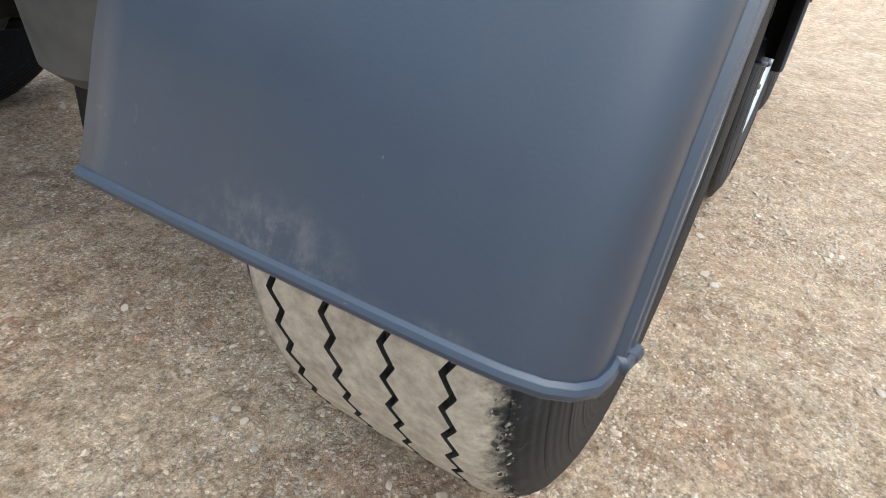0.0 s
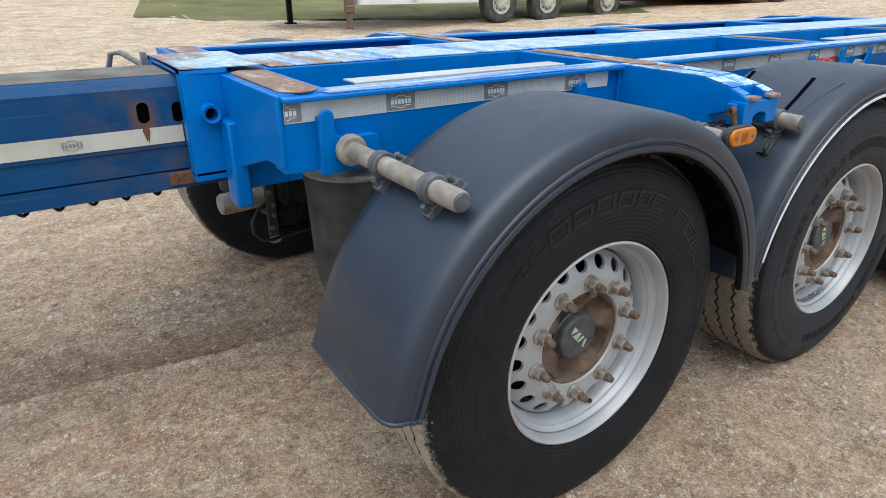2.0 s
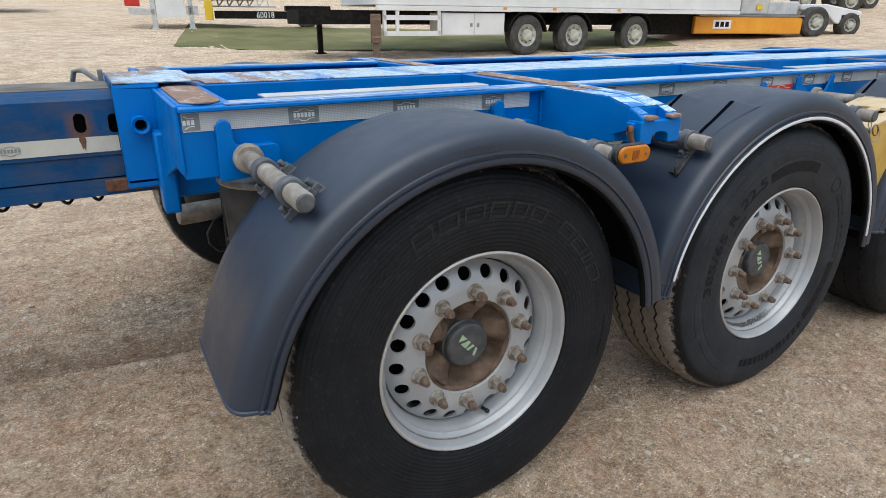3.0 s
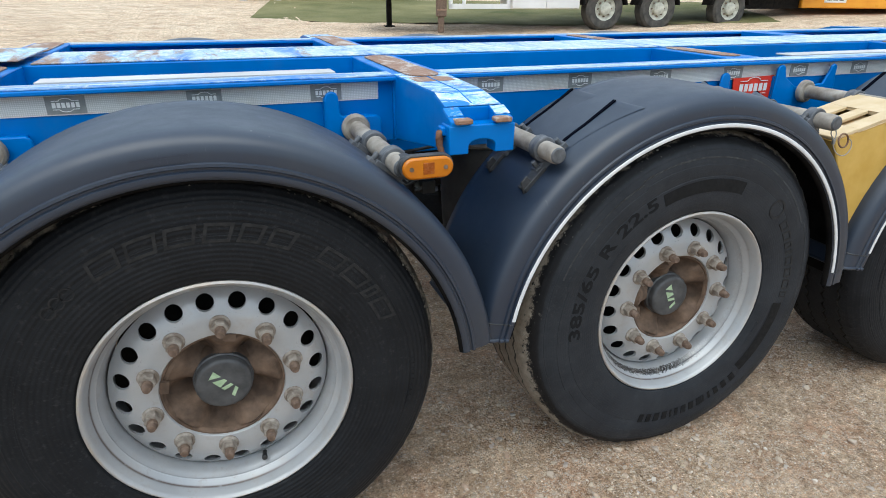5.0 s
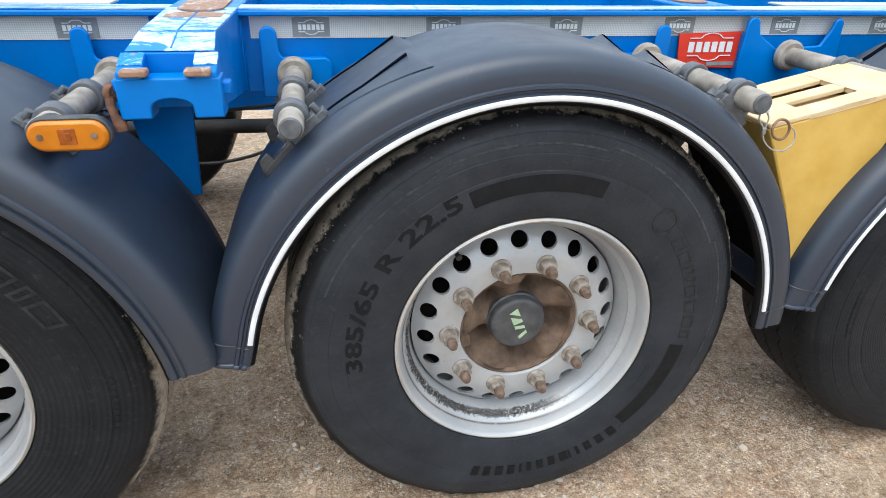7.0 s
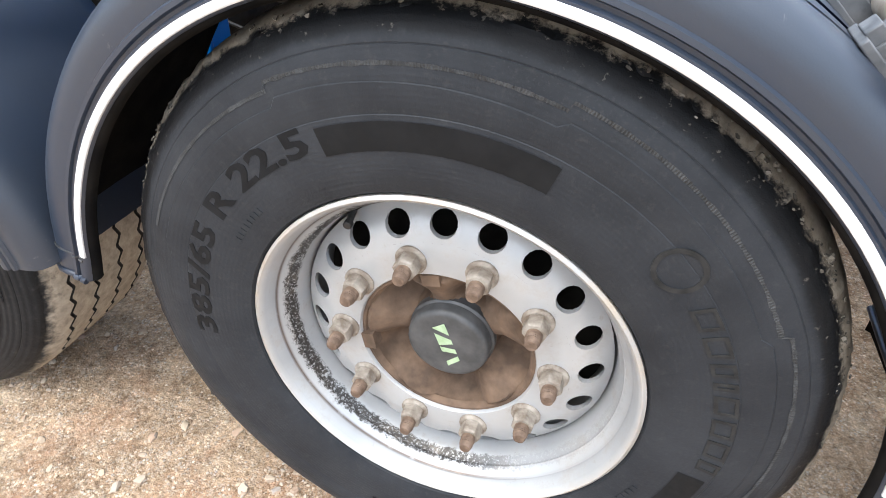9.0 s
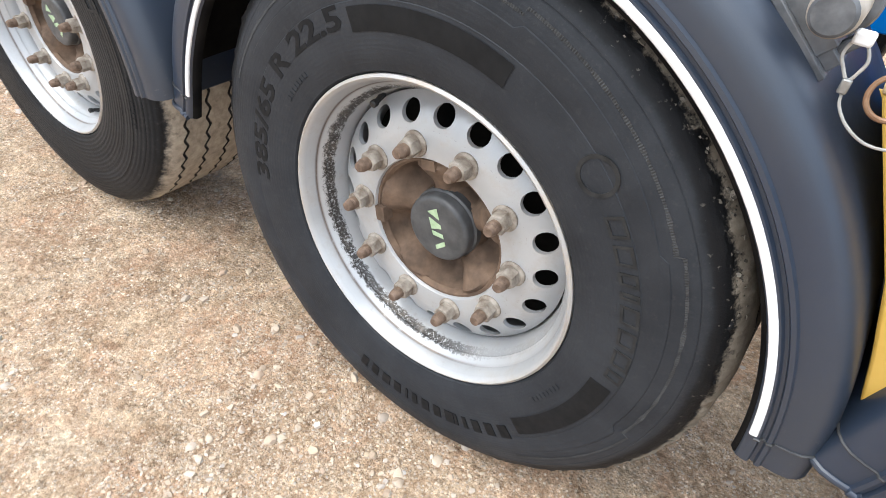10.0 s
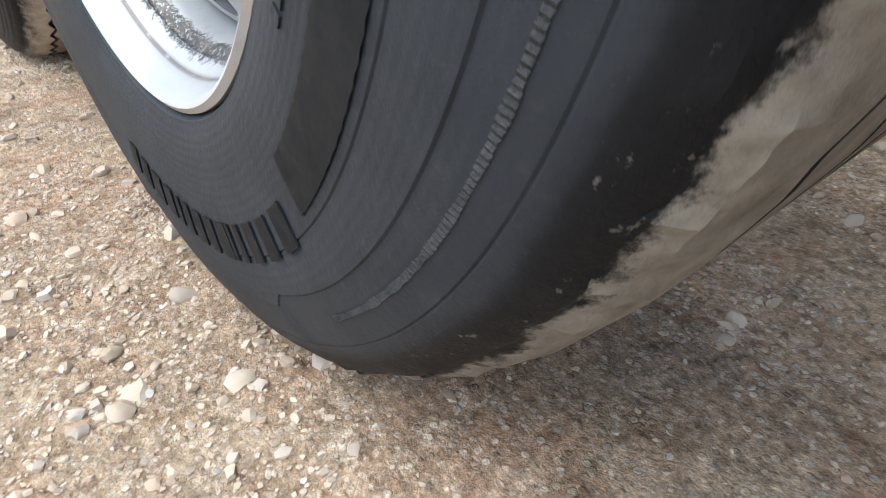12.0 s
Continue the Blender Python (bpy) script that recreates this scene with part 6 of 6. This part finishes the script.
def white_trailer(m):
    t = tagged(new("box_trailer"), "white box semi-trailer with three axles parked on the yard", "trailer")
    part("body", Shape().box(-3.9, 7.3, 0.0, 2.5, 1.10, 3.9), M_BODY_WHITE, t, bevel=0.02)
    part("bottom_rail", Shape().box(-3.9, 7.3, -0.02, 0.06, 1.00, 1.095), M_BODY_WHITE, t)
    part("chassis", Shape().box(-5.4, 7.2, 0.7, 1.8, 0.70, 1.0), M_DARK, t)
    part("skirt", Shape().box(4.0, 7.0, 0.5, 0.6, 0.45, 1.0), M_DARK, t)
    locker = part("side_locker", Shape().box(-2.32, -0.66, 0.05, 0.7, 0.47, 0.96), M_BODY_WHITE, t, "pale grey side locker with two doors", bevel=0.01)
    for xa in (-2.30, -1.485):
        part("locker_door", Shape().box(xa, xa + 0.80, 0.032, 0.049, 0.485, 0.945), M_BODY_WHITE, locker, bevel=0.006)
    for xa in (-1.60, -1.42):
        part("handle", Shape().box(xa, xa + 0.06, 0.022, 0.032, 0.66, 0.74), M_STEEL, locker)
    rail = Shape().box(-3.75, -2.36, 0.0, 0.05, 0.47, 0.57).box(-3.75, -2.36, 0.0, 0.05, 0.80, 0.90)
    for x in (-3.75, -3.45, -2.44):
        rail.box(x, x + 0.07, 0.0, 0.06, 0.48, 1.0)
    part("side_guard", rail, M_BODY_WHITE, t)
    part("landing_leg", Shape().box(-4.66, -4.55, 1.95, 2.06, 0.05, 1.0).box(-4.72, -4.49, 1.90, 2.12, 0.0, 0.05), M_DARK, t)
    post = part("marker_post", Shape().box(-4.04, -3.82, -0.05, 0.05, 0.32, 0.92).box(-4.0, -3.86, -0.02, 0.04, 0.0, 0.32), M_STUD, t, "brown box with two pale bands", bevel=0.02)
    for z in (0.44, 0.80):
        part("band", Shape().box(-4.035, -3.825, -0.056, -0.05, z, z + 0.03), M_RUST, post)
    for x in (0.0, 1.42, 3.45):
        bg_wheel(t, x, 0.05, 0.47, 0.47)
        part("mudguard", Shape().prism(arc(0, 0, 0.57, 8, 172, 20) + arc(0, 0, 0.54, 172, 8, 20), "y", 0.02, 0.40), M_DARK, t, at=pose(x, 0, 0.47))
        part("marker", Shape().box(x - 0.75, x - 0.65, -0.03, -0.02, 1.04, 1.09), M_ORANGE, t)
    t.matrix_basis = m
    return t


def flat_trailer(m):
    t = tagged(new("flat_trailer"), "flatbed trailer with dark wheels at the yard's edge", "trailer", "flatbed trailers at the yard's edge")
    part("deck", Shape().box(-3.0, 3.2, 0.0, 2.4, 1.1, 1.35), M_DARK, t)
    for x in (-2.4, -1.1, 0.2, 1.5):
        bg_wheel(t, x, 0.05, 0.5)
    t.matrix_basis = m
    return t


def drawbar_trailer(m):
    """Seen from behind: pale tail panel on two legs, lamps, and a long dark draw beam with its fleet number."""
    t = tagged(new("swap_body_trailer"), "grey trailer standing on legs with a long dark draw beam", "trailer")
    part("tail_panel", Shape().box(-0.75, 0.30, 0.0, 0.08, 0.42, 2.2), M_BODY_WHITE, t)
    part("bumper", Shape().box(-1.75, -0.80, -0.02, 0.12, 0.55, 0.78).box(0.35, 0.80, -0.02, 0.12, 0.55, 0.9), M_ALU, t, bevel=0.01)
    part("rear_lamp", Shape().box(-1.85, -1.32, -0.05, 0.1, 0.85, 1.3), M_RED_BG, t, bevel=0.02)
    part("bed", Shape().box(-1.7, 3.0, 0.1, 2.4, 1.15, 1.3), M_ALU, t)
    for x in (-0.86, 0.52):
        part("leg", Shape().box(x - 0.09, x + 0.09, -0.02, 0.16, 0.06, 1.3).box(x - 0.14, x + 0.14, -0.05, 0.2, 0.0, 0.06), M_ALU, t)
    part("yellow_plate", Shape().box(1.05, 1.36, -0.03, 0.1, 0.36, 1.1), M_YELLOW_BG, t, bevel=0.02)
    beam_part = part("draw_beam", Shape().box(1.4, 4.3, 0.2, 0.5, 0.42, 0.72), M_DARK, t, "dark draw beam with a white number")
    v, f, w = text_mesh("60018", 0.34, 0.004)
    number = Shape().add([(3.05 + p[0] * 0.72 / w, 0.19 - p[2], 0.455 + p[1]) for p in v], f)
    part("fleet_number", number, M_PRINT, beam_part)
    gear = Shape()
    for k in range(6):
        gear.tube([(1.2 + 0.4 * k, 0.5, 0.9), (1.5 + 0.4 * k, 0.6, 1.3)], 0.03, 6)
        gear.tube([(1.5 + 0.4 * k, 0.6, 1.3), (1.6 + 0.4 * k, 0.5, 0.9)], 0.03, 6)
    gear.box(1.2, 3.9, 0.45, 0.55, 0.86, 0.92)
    part("lattice", gear, M_ALU, t)
    part("axle_block", Shape().box(4.3, 6.2, 0.6, 1.6, 0.74, 0.95), M_DARK, t)
    part("step_bar", Shape().box(4.4, 6.2, 0.1, 0.2, 0.52, 0.60), M_ALU, t)
    bg_wheel(t, 5.2, 1.0, 0.45, 0.45)
    t.matrix_basis = m @ Matrix.Scale(0.8, 4)
    return t


def tractor(m, paint, label, low=False):
    t = tagged(new("truck"), label, "truck", "trucks at the yard's edge")
    part("chassis", Shape().box(-3.4, 2.0, 0.5, 1.9, 0.65, 0.95), M_DARK, t)
    cab = [(0.2, 0.55), (2.3, 0.55), (2.3, 1.5), (2.15, 3.3), (0.2, 3.4)]
    part("cab", Shape().prism(cab, "y", 0.0, 2.4), paint, t, bevel=0.05)
    part("side_window", Shape().box(1.0, 1.95, -0.012, 0.0, 1.75, 2.55), M_GLASS_BG, t)
    part("windscreen", Shape().hull([(2.31, 0.15, 1.6), (2.31, 2.25, 1.6), (2.20, 2.25, 2.7), (2.20, 0.15, 2.7)], [(2.325, 0.15, 1.6), (2.325, 2.25, 1.6), (2.215, 2.25, 2.7), (2.215, 0.15, 2.7)]), M_GLASS_BG, t)
    part("grille", Shape().box(2.30, 2.34, 0.3, 2.1, 0.7, 1.45), M_DARK, t)
    part("bumper", Shape().box(2.0, 2.42, -0.02, 2.42, 0.35, 0.70), paint, t, bevel=0.03)
    part("tank", Shape().box(-0.9, 0.1, -0.02, 0.6, 0.4, 0.95), M_STEEL, t, bevel=0.06)
    for x in (1.4, -2.3):
        bg_wheel(t, x, 0.02, 0.5)
    part("fifth_wheel", Shape().box(-2.9, -1.7, 0.75, 1.65, 0.95, 1.15), M_DARK, t)
    t.matrix_basis = m
    return t


def loader(m):
    """A terminal tractor: low orange deck, grey engine cover, cab frame, wheel and pale rear chassis."""
    t = tagged(new("terminal_tractor"), "orange terminal tractor with a grey cover and pale rear chassis", "truck")
    part("deck", Shape().prism([(-3.3, 0.08), (0.0, 0.08), (0.0, 0.50), (-0.1, 0.55), (-3.3, 0.55)], "y", 0, 2.3), M_ORANGE, t, bevel=0.03)
    part("deck_edge", Shape().box(-3.2, 0.02, -0.02, 2.3, 0.555, 0.60), M_STEEL, t)
    part("mark_plate", Shape().box(-2.75, -2.2, -0.012, -0.002, 0.22, 0.46), M_BODY_WHITE, t)
    for k in range(3):
        part("mark_bar", Shape().box(-2.68 + 0.15 * k, -2.57 + 0.15 * k, -0.016, -0.012, 0.27, 0.41), M_DARK, t)
    part("cover", Shape().box(-1.0, 0.0, 0.3, 1.8, 0.60, 0.98), M_ALU, t, bevel=0.04)
    part("cab", Shape().box(-1.9, -1.05, 0.1, 1.3, 0.60, 2.3), M_ALU, t, bevel=0.05)
    part("cab_window", Shape().box(-1.8, -1.15, 0.085, 0.098, 1.5, 2.4), M_GLASS_BG, t)
    part("label_plate", Shape().box(-1.45, -1.28, 0.06, 0.09, 0.75, 0.88), M_YELLOW_BG, t)
    bg_wheel(t, 0.42, 0.0, 0.42, 0.42)
    bg_wheel(t, 1.75, 0.3, 0.34, 0.34)
    part("rear_chassis", Shape().prism([(0.1, 0.74), (0.1, 0.90), (0.9, 0.92), (2.1, 0.72), (2.1, 0.34), (1.3, 0.38), (0.9, 0.70)], "y", 0.35, 1.9), M_BODY_WHITE, t, bevel=0.03)
    # holes are not cut: dark plates on the chassis stand for their shade
    for x in (1.45, 1.8):
        part("hole", Shape().box(x, x + 0.2, 0.335, 0.348, 0.46, 0.62), M_DARK, t)
    t.matrix_basis = m
    return t


def dray(m):
    t = tagged(new("forklift"), "red lifting machine with a black counterweight, far across the yard", "machine", "red machines across the yard")
    part("body", Shape().prism([(-1.6, 0.9), (1.3, 0.9), (1.6, 1.5), (0.9, 2.3), (-1.6, 1.9)], "y", 0, 2.2), M_RED_BG, t, bevel=0.06)
    part("boom", Shape().tube([(-1.6, 1.0, 1.6), (2.6, 1.0, 2.5)], 0.18, 10), M_RED_BG, t)
    part("counterweight", Shape().box(1.3, 2.2, 0.1, 2.1, 0.7, 1.9), M_DARK, t, bevel=0.08)
    for x in (-1.1, 1.1):
        bg_wheel(t, x, -0.05, 0.55, 0.55)
    t.matrix_basis = m
    return t


def on_ground(x, y, turn, lift=0.0):
    return pose(x, y, height(x, y) + lift, 0, 0, turn)


def lawn():
    """A strip of rough grass beyond the gravel, with an uneven edge."""
    s = Shape()
    n = 60
    front, back = [], []
    for i in range(n + 1):
        t = i / n
        x = 1.3 + 12.0 * t
        y = 15.6 - 5.2 * t + 0.4 * noise.noise((t * 9, 1.3, 0))
        front.append((x, y))
        back.append((x + 1.5 + 1.5 * t, y + 7.2 - 2.0 * t))
    rows = 14
    v = []
    for j in range(rows + 1):
        for (xa, ya), (xb, yb) in zip(front, back):
            k = (j / rows) ** 1.6
            x, y = xa + (xb - xa) * k, ya + (yb - ya) * k
            v.append((x, y, height(x, y) + 0.010 + 0.015 * min(1, j)))
    w = n + 1
    s.add(v, [(j * w + i, j * w + i + 1, (j + 1) * w + i + 1, (j + 1) * w + i) for j in range(rows) for i in range(n)])
    return tagged(new("lawn", s.mesh("lawn", M_GRASS)), "strip of rough green grass beyond the gravel", "grass", kind="structure")


ground()
lawn()
white_trailer(on_ground(8.78, 11.25, -3.5))
flat_trailer(on_ground(-5.0, 28.3, 3))
flat_trailer(on_ground(-12.0, 27.5, 3))
drawbar_trailer(on_ground(2.2, 21.0, -12))
loader(on_ground(17.75, 9.9, -24))
tractor(on_ground(26.8, 10.4, 205), M_RED_BG, "red truck tractor at the far edge of the yard")
tractor(on_ground(35.0, 9.0, 195), M_RED_BG, "red truck tractor at the far edge of the yard")
dray(on_ground(29.0, 7.6, 165))
dray(on_ground(28.5, 15.4, -25))
dray(on_ground(32.5, 16.5, -15))

stone_field("gravel_fine", 46000, (-1.5, 2.7, -0.9, 1.6), (0.0013, 0.0050), 11, "fine mixed gravel in grey, tan and white", 0.05)
stone_field("gravel_loose", 19000, (0.7, 2.3, -0.6, 0.45), (0.0012, 0.0046), 14, "loose fine gravel beside the tyre in grey, tan and white", -0.25)
stone_field("gravel_pebbles", 900, (0.5, 2.4, -0.9, 0.4), (0.0045, 0.0130), 15, "larger rounded pebbles beside the tyre in grey, tan and white", 0.0)
stone_field("gravel_chips", 420, (0.3, 2.2, -1.0, 0.35), (0.0075, 0.0150), 21, "pale and bluish broken stone chips beside the tyre", 0.05, 0.36)
stone_field("gravel_rut", 2600, (-1.9, 0.3, 1.30, 2.7), (0.0045, 0.0150), 16, "pebbles lying in clusters along a wheel rut", 0.12)
stone_field("gravel_mixed", 15000, (-2.3, 1.7, -1.1, 1.6), (0.0022, 0.0085), 31, "mixed small stones and grit in grey, tan and white", -0.05)
stone_field("gravel_coarse", 11000, (-3.2, 3.2, -1.0, 3.4), (0.0034, 0.0142), 12, "coarser loose pebbles in grey, tan and white", 0.20)
stone_field("gravel_far", 9000, (-4.5, 7.0, 1.6, 8.0), (0.004, 0.0118), 13, "scattered pebbles on the yard", 0.05)
